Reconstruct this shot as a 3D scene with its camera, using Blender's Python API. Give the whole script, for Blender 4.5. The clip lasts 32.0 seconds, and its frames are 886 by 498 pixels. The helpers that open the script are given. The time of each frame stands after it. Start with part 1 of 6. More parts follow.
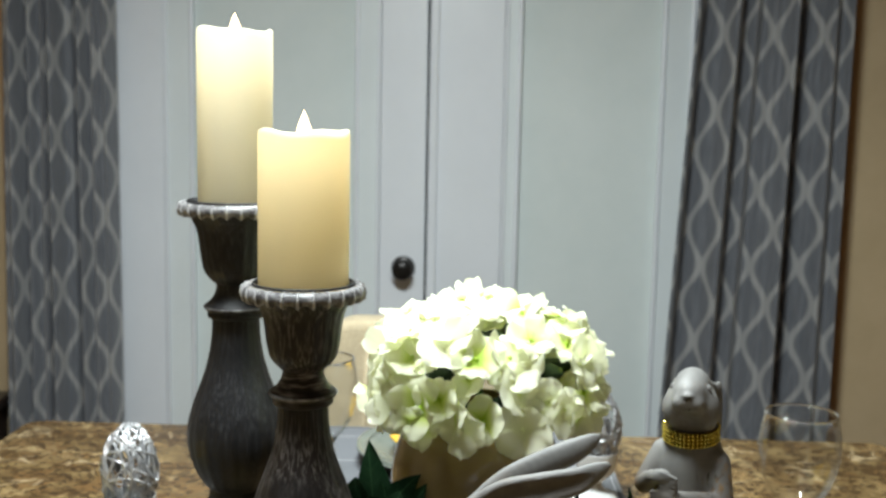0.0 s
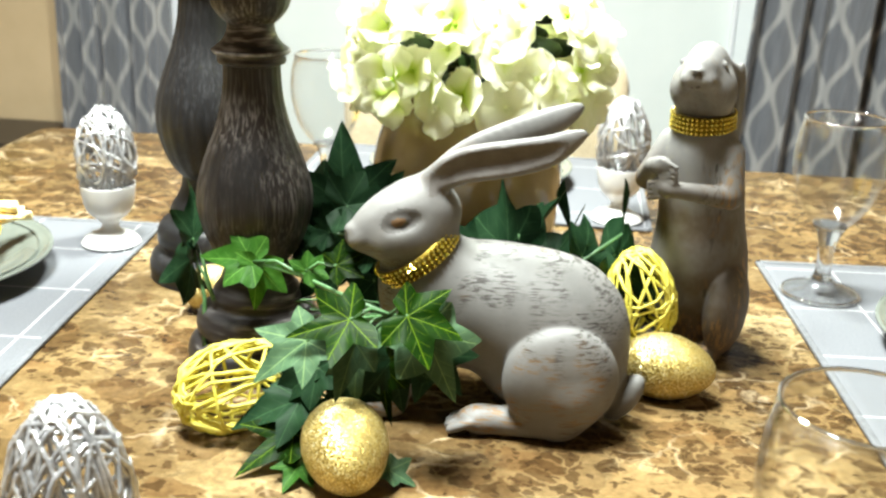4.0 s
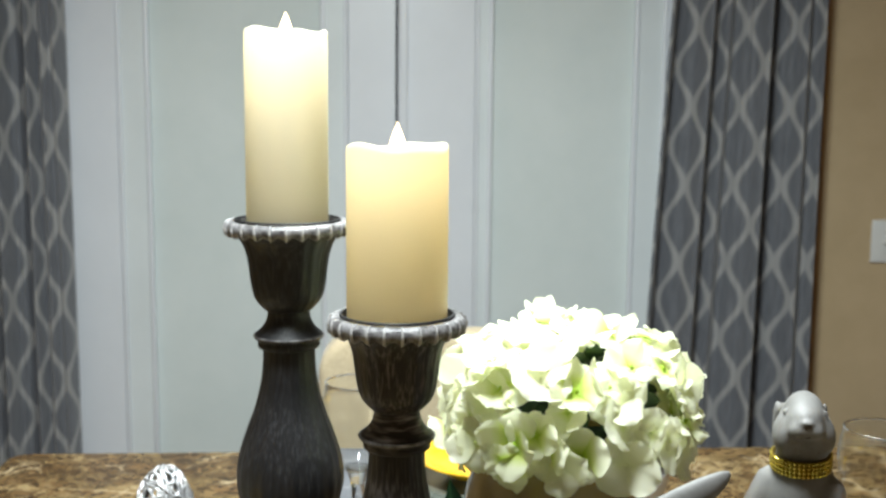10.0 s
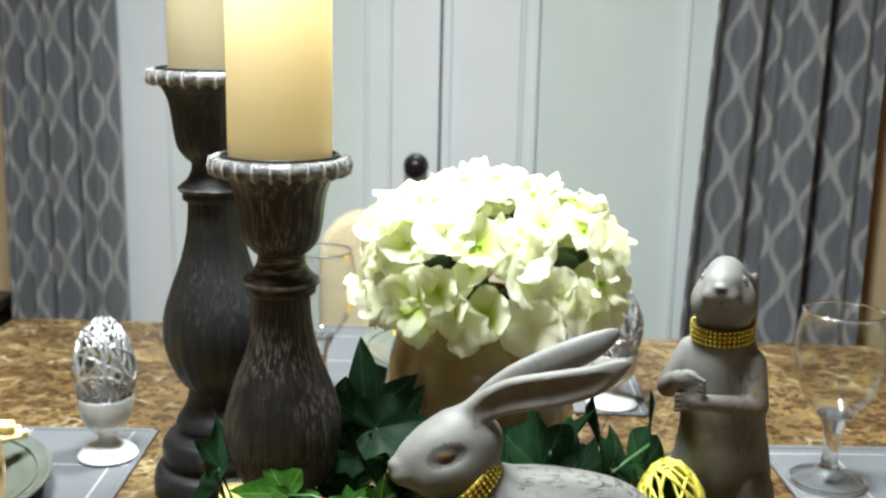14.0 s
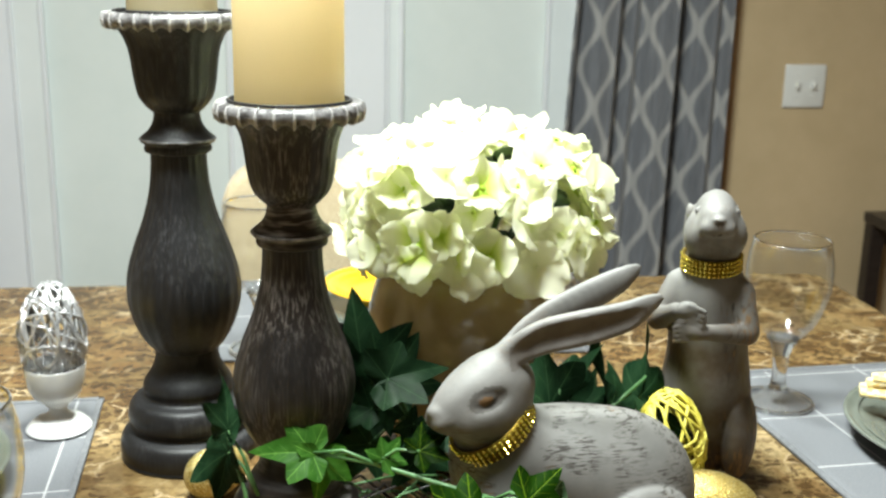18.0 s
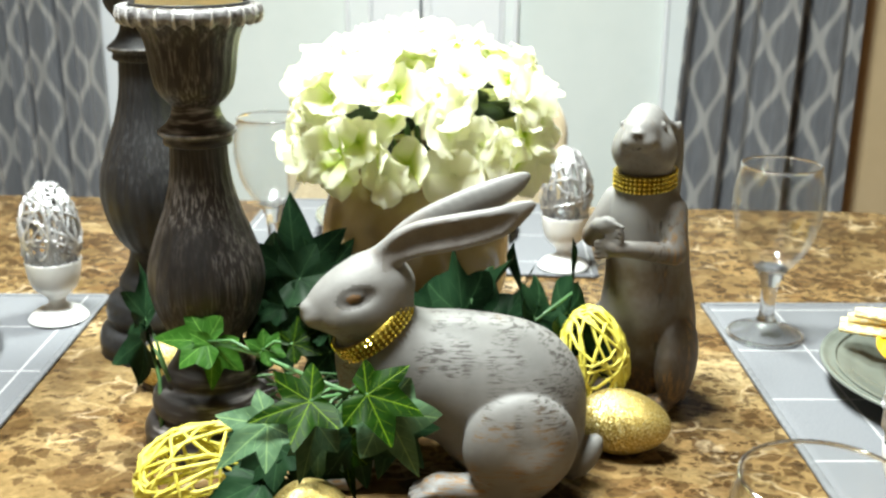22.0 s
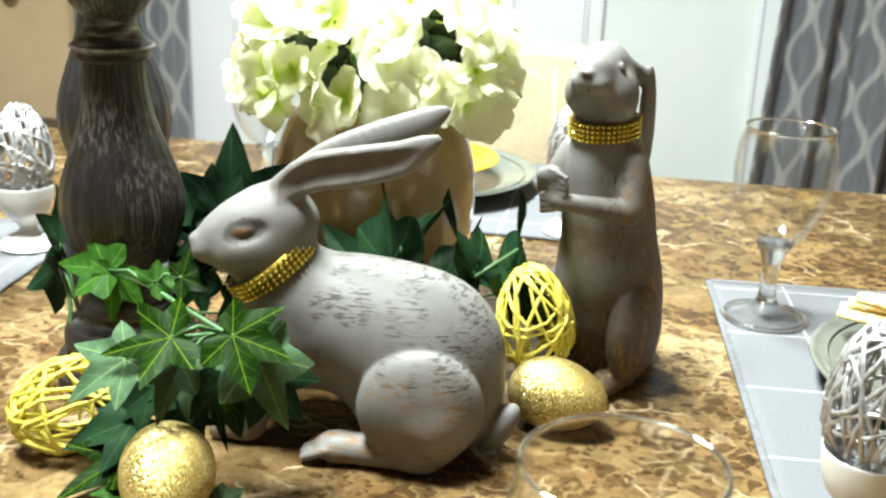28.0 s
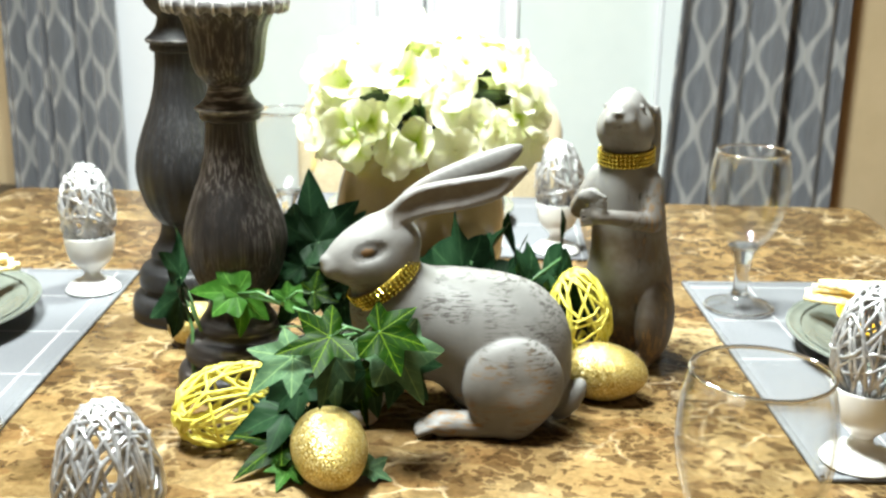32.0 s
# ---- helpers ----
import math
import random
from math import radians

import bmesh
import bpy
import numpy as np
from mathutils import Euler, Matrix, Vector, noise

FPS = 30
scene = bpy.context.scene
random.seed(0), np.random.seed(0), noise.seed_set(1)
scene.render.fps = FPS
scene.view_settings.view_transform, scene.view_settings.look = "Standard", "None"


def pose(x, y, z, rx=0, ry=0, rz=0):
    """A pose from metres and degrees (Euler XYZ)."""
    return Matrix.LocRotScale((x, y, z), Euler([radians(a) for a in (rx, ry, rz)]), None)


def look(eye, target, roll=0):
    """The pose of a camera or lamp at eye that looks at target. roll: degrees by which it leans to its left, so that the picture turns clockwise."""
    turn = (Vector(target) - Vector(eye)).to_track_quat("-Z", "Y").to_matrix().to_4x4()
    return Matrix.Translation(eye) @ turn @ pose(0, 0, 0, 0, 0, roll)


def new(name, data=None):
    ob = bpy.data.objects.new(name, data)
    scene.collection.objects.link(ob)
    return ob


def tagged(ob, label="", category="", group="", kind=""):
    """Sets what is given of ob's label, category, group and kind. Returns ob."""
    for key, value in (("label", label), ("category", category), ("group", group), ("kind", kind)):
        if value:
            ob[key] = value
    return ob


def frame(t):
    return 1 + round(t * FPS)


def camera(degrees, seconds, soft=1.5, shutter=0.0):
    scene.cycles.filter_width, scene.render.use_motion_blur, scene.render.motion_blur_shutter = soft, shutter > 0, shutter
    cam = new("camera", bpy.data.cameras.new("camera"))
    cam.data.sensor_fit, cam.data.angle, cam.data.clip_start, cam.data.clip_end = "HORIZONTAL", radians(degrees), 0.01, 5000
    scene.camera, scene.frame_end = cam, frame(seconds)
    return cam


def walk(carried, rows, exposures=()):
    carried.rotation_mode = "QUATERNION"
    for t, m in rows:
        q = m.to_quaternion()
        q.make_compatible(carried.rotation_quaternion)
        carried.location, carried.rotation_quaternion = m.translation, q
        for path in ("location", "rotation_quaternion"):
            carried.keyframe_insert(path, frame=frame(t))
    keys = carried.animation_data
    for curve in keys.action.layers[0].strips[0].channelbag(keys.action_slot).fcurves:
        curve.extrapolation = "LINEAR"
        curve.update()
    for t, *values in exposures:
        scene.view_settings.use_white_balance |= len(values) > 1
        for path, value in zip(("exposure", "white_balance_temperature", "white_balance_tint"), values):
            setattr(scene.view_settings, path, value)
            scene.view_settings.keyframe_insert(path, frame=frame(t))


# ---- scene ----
cam = camera(45.0, 32.0, soft=2.5)
cam.data.dof.use_dof, cam.data.dof.focus_distance, cam.data.dof.aperture_fstop = True, 0.74, 12.0
PATH = [
    (0, (0.0484, -0.8167, 1.4158), (0.0250, 0.1751, 1.2901), 1.14),
    (0.5, (0.0439, -0.8414, 1.4016), (0.0242, 0.1472, 1.2520), 0.93),
    (1, (0.0435, -0.8484, 1.3891), (0.0274, 0.1353, 1.2101), 0.51),
    (1.5, (0.0439, -0.8400, 1.3802), (0.0378, 0.1370, 1.1670), 0.72),
    (2, (0.0633, -0.8274, 1.3486), (0.0398, 0.1437, 1.1111), 0.81),
    (2.5, (0.0859, -0.8067, 1.3260), (0.0484, 0.1577, 1.0639), 1.54),
    (4.5, (0.1537, -0.6936, 1.3038), (0.0318, 0.2398, 0.9663), 2.77),
    (5, (0.1433, -0.6903, 1.3165), (0.0130, 0.2556, 1.0192), 4.08),
    (5.5, (0.1127, -0.6968, 1.3377), (0.0051, 0.2661, 1.0899), 3.32),
    (6, (0.0522, -0.7040, 1.3588), (-0.0030, 0.2703, 1.1405), 2.15),
    (6.5, (-0.0133, -0.7154, 1.3926), (-0.0225, 0.2676, 1.2092), 2.17),
    (7, (-0.0621, -0.7157, 1.4110), (-0.0338, 0.2724, 1.2601), 0.99),
    (7.5, (-0.1034, -0.7180, 1.4188), (-0.0230, 0.2690, 1.2794), 0.66),
    (8, (-0.1187, -0.7234, 1.4202), (-0.0209, 0.2657, 1.3103), 0.09),
    (9, (-0.1324, -0.7176, 1.4191), (-0.0332, 0.2723, 1.3170), -0.32),
    (9.5, (-0.1325, -0.7233, 1.4368), (-0.0396, 0.2642, 1.3101), 0.59),
    (10, (-0.1017, -0.7228, 1.4277), (-0.0472, 0.2669, 1.2958), 0.48),
    (10.5, (-0.0768, -0.7113, 1.4218), (-0.0581, 0.2798, 1.2898), 0.47),
    (11, (-0.0215, -0.7282, 1.4192), (-0.0588, 0.2601, 1.2715), 0.94),
    (11.5, (0.0272, -0.7338, 1.4092), (-0.0490, 0.2500, 1.2465), 0.58),
    (12, (0.0557, -0.7340, 1.3861), (-0.0488, 0.2452, 1.2121), 0.53),
    (12.5, (0.0697, -0.7305, 1.3872), (-0.0598, 0.2402, 1.1847), 1.01),
    (13, (0.0944, -0.7107, 1.3717), (-0.0435, 0.2580, 1.1655), 1.51),
    (13.5, (0.0988, -0.7081, 1.3727), (-0.0068, 0.2628, 1.1574), 1.94),
    (14, (0.0639, -0.7012, 1.3706), (0.0231, 0.2757, 1.1606), 1.24),
    (14.5, (0.0000, -0.7067, 1.3812), (0.0144, 0.2689, 1.1623), 0.95),
    (15, (-0.0528, -0.7009, 1.3753), (0.0272, 0.2697, 1.1480), 0.96),
    (15.5, (-0.0833, -0.6880, 1.3750), (0.0603, 0.2728, 1.1379), 1.28),
    (17.5, (-0.1055, -0.6768, 1.3604), (0.0526, 0.2815, 1.1227), 1.40),
    (18, (-0.0847, -0.6828, 1.3601), (0.0457, 0.2762, 1.1082), 1.14),
    (18.5, (-0.0458, -0.6834, 1.3609), (0.0559, 0.2775, 1.1036), 1.01),
    (19, (0.0112, -0.6859, 1.3466), (0.0779, 0.2758, 1.0807), 0.96),
    (19.5, (0.0652, -0.6856, 1.3432), (0.0900, 0.2714, 1.0543), 1.00),
    (20, (0.1101, -0.6765, 1.3358), (0.1099, 0.2787, 1.0399), 1.45),
    (20.5, (0.1358, -0.6706, 1.3317), (0.1035, 0.2839, 1.0352), 1.08),
    (21, (0.1629, -0.6710, 1.3313), (0.1094, 0.2795, 1.0251), 0.71),
    (21.5, (0.1643, -0.6770, 1.3304), (0.1027, 0.2731, 1.0247), 0.47),
    (22, (0.1385, -0.7106, 1.3371), (0.0891, 0.2408, 1.0330), 0.35),
    (22.5, (0.1218, -0.7613, 1.3391), (0.0921, 0.1933, 1.0427), 0.09),
    (23, (0.1163, -0.8120, 1.3410), (0.0997, 0.1434, 1.0460), 0.22),
    (23.5, (0.1080, -0.8475, 1.3447), (0.1016, 0.1111, 1.0601), 0.25),
    (24, (0.0963, -0.8745, 1.3425), (0.1025, 0.0864, 1.0658), 0.12),
    (24.5, (0.0869, -0.8789, 1.3274), (0.1137, 0.0753, 1.0295), 0.03),
    (25, (0.0986, -0.8351, 1.3219), (0.1076, 0.1194, 1.0239), 0.15),
    (25.5, (0.1584, -0.7697, 1.3246), (0.1337, 0.1811, 1.0157), 0.93),
    (27.5, (0.2752, -0.6248, 1.3063), (0.1122, 0.3064, 0.9800), 1.92),
    (28, (0.2805, -0.6306, 1.2956), (0.1172, 0.2997, 0.9671), 2.08),
    (28.5, (0.2740, -0.6453, 1.3066), (0.1154, 0.2850, 0.9758), 2.03),
    (29, (0.2655, -0.6653, 1.3100), (0.1095, 0.2672, 0.9843), 1.49),
    (29.5, (0.2635, -0.6878, 1.3149), (0.1220, 0.2490, 0.9952), 1.54),
    (30, (0.2537, -0.7121, 1.3154), (0.1340, 0.2295, 1.0008), 1.45),
    (30.5, (0.2225, -0.7435, 1.3212), (0.1212, 0.2028, 1.0141), 1.26),
    (31, (0.1941, -0.7806, 1.3276), (0.1130, 0.1699, 1.0275), 0.81),
    (31.5, (0.1658, -0.8098, 1.3263), (0.1050, 0.1464, 1.0400), 0.86),
    (32, (0.1429, -0.8269, 1.3214), (0.0926, 0.1307, 1.0376), 0.73),
]
EXPOSURES = [(0, -0.8, 6200, 9), (1, -0.82, 6200, 9), (2, -0.5, 6350, 8), (4.5, 0.57, 6550, 8), (5, 0.61, 6550, 8), (6, 0.34, 6450, 9), (7, 0.08, 6250, 10), (8, -0.17, 6200, 10), (9, -0.56, 6200, 10), (11, -0.7, 6200, 9), (12, -0.76, 6200, 9), (13, -0.74, 6250, 9), (14, -0.42, 6300, 9), (15, -0.24, 6400, 9), (17.5, -0.24, 6500, 8), (18, -0.22, 6500, 7), (19, -0.05, 6500, 8), (21, 0.09, 6500, 8), (23, 0.17, 6500, 7), (25, 0.25, 6500, 7), (28, 0.34, 6450, 7), (32, 0.43, 6450, 7)]
walk(cam, [(t, look(eye, target, roll)) for t, eye, target, roll in PATH], EXPOSURES)

# ---- world, light ----
world = bpy.data.worlds.new("world")
world.use_nodes = True
world.node_tree.nodes["Background"].inputs[0].default_value = (0.6, 0.7, 0.9, 1)
world.node_tree.nodes["Background"].inputs[1].default_value = 0.02
scene.world = world


def lamp(name, kind, watts, color, m, size=0.1):
    data = bpy.data.lights.new(name, kind)
    data.energy, data.color = watts, color
    if kind == "AREA":
        data.shape, data.size = "DISK", size
    else:
        data.shadow_soft_size = size
    ob = new(name, data)
    ob.matrix_world = m
    return ob


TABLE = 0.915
WALL = 2.113
lamp("pendant_light", "AREA", 34, (0.93, 1.0, 0.95), pose(0.0, 0.50, 2.06), 0.22)
lamp("ceiling_light", "AREA", 99, (0.94, 1.0, 0.98), pose(-0.25, -0.12, 2.60), 0.45)

# ---- materials ----


def nodes_of(name):
    m = bpy.data.materials.new(name)
    m.use_nodes = True
    return m, m.node_tree.nodes, m.node_tree.links, m.node_tree.nodes["Principled BSDF"]


def setin(node, **values):
    for k, v in values.items():
        node.inputs[k.replace("_", " ")].default_value = v


def ramp_node(n, stops):
    r = n.new("ShaderNodeValToRGB")
    e = r.color_ramp.elements
    while len(e) < len(stops):
        e.new(0.5)
    for el, (p, c) in zip(e, stops):
        el.position, el.color = p, (*c, 1)
    return r


def surface(name, a, b, scale=30.0, rough=0.5, rough_b=None, metal=0.0, bump=0.1, bump_scale=None, stretch=(1, 1, 1), detail=5.0,
            lo=0.35, hi=0.65, coat=0.0, sheen=0.0, spec=0.5, subsurface=0.0):
    """A painted, grained or worn surface: two colours by noise, with a fine relief."""
    m, n, l, p = nodes_of(name)
    tc, mp = n.new("ShaderNodeTexCoord"), n.new("ShaderNodeMapping")
    mp.inputs["Scale"].default_value = stretch
    l.new(tc.outputs["Object"], mp.inputs[0])
    no = n.new("ShaderNodeTexNoise")
    setin(no, Scale=scale, Detail=detail, Roughness=0.65)
    l.new(mp.outputs[0], no.inputs["Vector"])
    r = ramp_node(n, [(lo, a), (hi, b)])
    l.new(no.outputs[0], r.inputs[0])
    big = n.new("ShaderNodeTexNoise")
    setin(big, Scale=scale * 0.13, Detail=2.0)
    l.new(mp.outputs[0], big.inputs["Vector"])
    mix = n.new("ShaderNodeMix")
    mix.data_type, mix.blend_type = "RGBA", "MULTIPLY"
    br = ramp_node(n, [(0.3, (0.86, 0.86, 0.86)), (0.7, (1, 1, 1))])
    l.new(big.outputs[0], br.inputs[0])
    mix.inputs[0].default_value = 1.0
    l.new(r.outputs[0], mix.inputs[6])
    l.new(br.outputs[0], mix.inputs[7])
    l.new(mix.outputs[2], p.inputs["Base Color"])
    setin(p, Roughness=rough, Metallic=metal)
    p.inputs["Specular IOR Level"].default_value = spec
    p.inputs["Coat Weight"].default_value = coat
    p.inputs["Sheen Weight"].default_value = sheen
    p.inputs["Subsurface Weight"].default_value = subsurface
    if rough_b is not None:
        mr = n.new("ShaderNodeMapRange")
        setin(mr, To_Min=rough, To_Max=rough_b)
        l.new(no.outputs[0], mr.inputs[0])
        l.new(mr.outputs[0], p.inputs["Roughness"])
    if bump:
        bn = n.new("ShaderNodeTexNoise")
        setin(bn, Scale=bump_scale or scale * 4, Detail=4.0)
        l.new(mp.outputs[0], bn.inputs["Vector"])
        bu = n.new("ShaderNodeBump")
        setin(bu, Strength=bump, Distance=0.002)
        l.new(bn.outputs[0], bu.inputs["Height"])
        l.new(bu.outputs[0], p.inputs["Normal"])
    return m


def marble_material():
    """Polished breccia: dark brown fragments of many sizes in a streaked golden tan ground, with thin pale veins."""
    m, n, l, p = nodes_of("brown_marble")
    tc = n.new("ShaderNodeTexCoord")

    def noise_tex(scale, detail, rough=0.6, vec=None):
        q = n.new("ShaderNodeTexNoise")
        setin(q, Scale=scale, Detail=detail, Roughness=rough)
        l.new(vec or tc.outputs["Object"], q.inputs["Vector"])
        return q

    def mth(op, a, b=None, c=None):
        q = n.new("ShaderNodeMath")
        q.operation = op
        for i, v in enumerate((a, b, c)):
            if v is not None:
                if isinstance(v, (int, float)):
                    q.inputs[i].default_value = v
                else:
                    l.new(v, q.inputs[i])
        return q.outputs[0]

    def blend(fac, a, b):
        q = n.new("ShaderNodeMix")
        q.data_type = "RGBA"
        l.new(fac, q.inputs[0])
        for k, v in ((6, a), (7, b)):
            if isinstance(v, tuple):
                q.inputs[k].default_value = (*v, 1)
            else:
                l.new(v, q.inputs[k])
        return q.outputs[2]

    def smooth(v, lo, hi):
        q = n.new("ShaderNodeMapRange")
        q.interpolation_type = "SMOOTHSTEP"
        setin(q, From_Min=lo, From_Max=hi)
        l.new(v, q.inputs[0])
        return q.outputs[0]

    warp = noise_tex(16.0, 5.0, 0.6)
    off = n.new("ShaderNodeVectorMath")
    off.operation = "MULTIPLY_ADD"
    off.inputs[1].default_value = (0.030, 0.030, 0.030)
    l.new(warp.outputs["Color"], off.inputs[0])
    l.new(tc.outputs["Object"], off.inputs[2])
    flat = n.new("ShaderNodeMapping")
    flat.inputs["Rotation"].default_value = (0, 0, 0.5)
    flat.inputs["Scale"].default_value = (0.92, 1.1, 1.0)
    l.new(off.outputs[0], flat.inputs[0])
    vec = flat.outputs[0]
    tear = noise_tex(70.0, 4.0, 0.6)
    rag = n.new("ShaderNodeVectorMath")
    rag.operation = "MULTIPLY_ADD"
    rag.inputs[1].default_value = (0.011, 0.011, 0.011)
    l.new(tear.outputs["Color"], rag.inputs[0])
    l.new(vec, rag.inputs[2])
    ground_n = noise_tex(7.0, 9.0, 0.72, vec)
    ground = ramp_node(n, [(0.32, (0.050, 0.030, 0.011)), (0.43, (0.118, 0.074, 0.029)), (0.53, (0.205, 0.138, 0.060)), (0.69, (0.35, 0.258, 0.135))])
    l.new(ground_n.outputs[0], ground.inputs[0])
    col = ground.outputs[0]
    bands = n.new("ShaderNodeMapping")
    bands.inputs["Scale"].default_value = (0.6, 1.35, 1.0)
    bands.inputs["Rotation"].default_value = (0, 0, 0.2)
    l.new(tc.outputs["Object"], bands.inputs[0])
    place = n.new("ShaderNodeSeparateXYZ")
    l.new(tc.outputs["Object"], place.inputs[0])
    # chips crowd towards the far side, which darkens the top there
    dense = mth("MULTIPLY_ADD", smooth(place.outputs[1], -0.25, 0.45), 0.14, noise_tex(6.0, 4.0, 0.55, bands.outputs[0]).outputs[0])
    # torn brown patches, then chips of two sizes that gather in bands
    patch = smooth(noise_tex(17.0, 7.0, 0.66, rag.outputs[0]).outputs[0], 0.52, 0.60)
    col = blend(mth("MULTIPLY", patch, 0.72), col, (0.098, 0.062, 0.026))
    for scale, most, dark, gap in ((13.0, 0.630, (0.108, 0.068, 0.028), 0.030), (27.0, 0.650, (0.072, 0.040, 0.015), 0.05), (62.0, 0.660, (0.034, 0.018, 0.007), 0.07), (140.0, 0.690, (0.026, 0.014, 0.006), 0.09)):
        cell, edge = n.new("ShaderNodeTexVoronoi"), n.new("ShaderNodeTexVoronoi")
        edge.feature = "DISTANCE_TO_EDGE"
        for q in (cell, edge):
            setin(q, Scale=scale, Randomness=1.0)
            l.new(rag.outputs[0], q.inputs["Vector"])
        sep = n.new("ShaderNodeSeparateColor")
        l.new(cell.outputs["Color"], sep.inputs[0])
        pick = mth("MULTIPLY_ADD", dense, 0.75, mth("MULTIPLY", sep.outputs[0], 0.36))
        fac = mth("MULTIPLY", smooth(pick, most - 0.012, most + 0.012), smooth(edge.outputs[0], gap * 0.4, gap * 1.6))
        tone = blend(sep.outputs[1], dark, tuple(c * 2.0 for c in dark))
        col = blend(mth("MULTIPLY", fac, mth("MULTIPLY_ADD", ground_n.outputs[0], -0.7, 1.12)), col, tone)
    # thin pale veins, broken and crossing
    for scale, wide, most in ((9.0, 0.030, 0.52), (19.0, 0.040, 0.50)):
        edge = n.new("ShaderNodeTexVoronoi")
        edge.feature = "DISTANCE_TO_EDGE"
        setin(edge, Scale=scale, Randomness=1.0)
        l.new(rag.outputs[0], edge.inputs["Vector"])
        line = mth("SUBTRACT", 1.0, smooth(edge.outputs[0], 0.004, wide))
        vein = mth("MULTIPLY", line, smooth(noise_tex(11.0, 3.0, 0.5).outputs[0], most, most + 0.12))
        col = blend(mth("MULTIPLY", vein, 0.65), col, (0.46, 0.355, 0.215))
    fine = ramp_node(n, [(0.3, (0.7, 0.7, 0.7)), (0.62, (1.06, 1.06, 1.06))])
    l.new(noise_tex(150.0, 4.0).outputs[0], fine.inputs[0])
    mul = n.new("ShaderNodeMix")
    mul.data_type, mul.blend_type = "RGBA", "MULTIPLY"
    mul.inputs[0].default_value = 1.0
    l.new(col, mul.inputs[6])
    l.new(fine.outputs[0], mul.inputs[7])
    l.new(mul.outputs[2], p.inputs["Base Color"])
    setin(p, Roughness=0.24)
    p.inputs["Specular IOR Level"].default_value = 0.15
    return m


def curtain_material():
    m, n, l, p = nodes_of("curtain_fabric")
    uv = n.new("ShaderNodeUVMap")
    sep = n.new("ShaderNodeSeparateXYZ")
    l.new(uv.outputs[0], sep.inputs[0])

    def mth(op, a, b=None, c=None):
        q = n.new("ShaderNodeMath")
        q.operation = op
        for i, v in enumerate((a, b, c)):
            if v is None:
                continue
            if isinstance(v, (int, float)):
                q.inputs[i].default_value = v
            else:
                l.new(v, q.inputs[i])
        return q.outputs[0]

    u = mth("DIVIDE", sep.outputs[0], 0.062)
    s = mth("MULTIPLY", mth("COSINE", mth("MULTIPLY", sep.outputs[1], 2 * math.pi / 0.205)), 0.40)
    d1 = mth("PINGPONG", mth("SUBTRACT", u, s), 1.0)
    d2 = mth("PINGPONG", mth("ADD", mth("ADD", u, s), 1.0), 1.0)
    d = mth("MINIMUM", d1, d2)
    line = ramp_node(n, [(0.10, (1, 1, 1)), (0.22, (0, 0, 0))])
    l.new(d, line.inputs[0])
    weave = n.new("ShaderNodeTexNoise")
    mp = n.new("ShaderNodeMapping")
    mp.inputs["Scale"].default_value = (220, 14, 1)
    l.new(uv.outputs[0], mp.inputs[0])
    l.new(mp.outputs[0], weave.inputs["Vector"])
    setin(weave, Scale=1.0, Detail=3.0)
    base = ramp_node(n, [(0.3, (0.090, 0.094, 0.106)), (0.7, (0.15, 0.155, 0.172))])
    l.new(weave.outputs[0], base.inputs[0])
    mix = n.new("ShaderNodeMix")
    mix.data_type = "RGBA"
    l.new(line.outputs[0], mix.inputs[0])
    l.new(base.outputs[0], mix.inputs[6])
    mix.inputs[7].default_value = (0.29, 0.285, 0.28, 1)
    l.new(mix.outputs[2], p.inputs["Base Color"])
    setin(p, Roughness=0.75)
    p.inputs["Sheen Weight"].default_value = 0.3
    return m


def thin_glass(name="thin_clear_glass", least=0.035, power=3.5):
    """Clear thin glass: lets light straight through and mirrors more towards its edges."""
    m = bpy.data.materials.new(name)
    m.use_nodes = True
    n, l = m.node_tree.nodes, m.node_tree.links
    n.remove(n["Principled BSDF"])
    tr, gl, lw, pw, mx = (n.new("ShaderNode" + k) for k in ("BsdfTransparent", "BsdfGlossy", "LayerWeight", "Math", "MixShader"))
    tr.inputs[0].default_value = (0.985, 0.988, 0.985, 1)
    gl.inputs["Roughness"].default_value = 0.03
    pw.operation = "POWER"
    pw.inputs[1].default_value = power
    lw.inputs[0].default_value = 0.5
    sc = n.new("ShaderNodeMath")
    sc.operation = "MULTIPLY_ADD"
    sc.inputs[1].default_value, sc.inputs[2].default_value = 0.9, least
    l.new(lw.outputs["Facing"], pw.inputs[0])
    l.new(pw.outputs[0], sc.inputs[0])
    l.new(sc.outputs[0], mx.inputs[0])
    l.new(tr.outputs[0], mx.inputs[1])
    l.new(gl.outputs[0], mx.inputs[2])
    l.new(mx.outputs[0], n["Material Output"].inputs[0])
    return m


def solid_glass():
    m, n, l, p = nodes_of("clear_glass")
    setin(p, Roughness=0.02, IOR=1.5)
    p.inputs["Transmission Weight"].default_value = 1.0
    return m


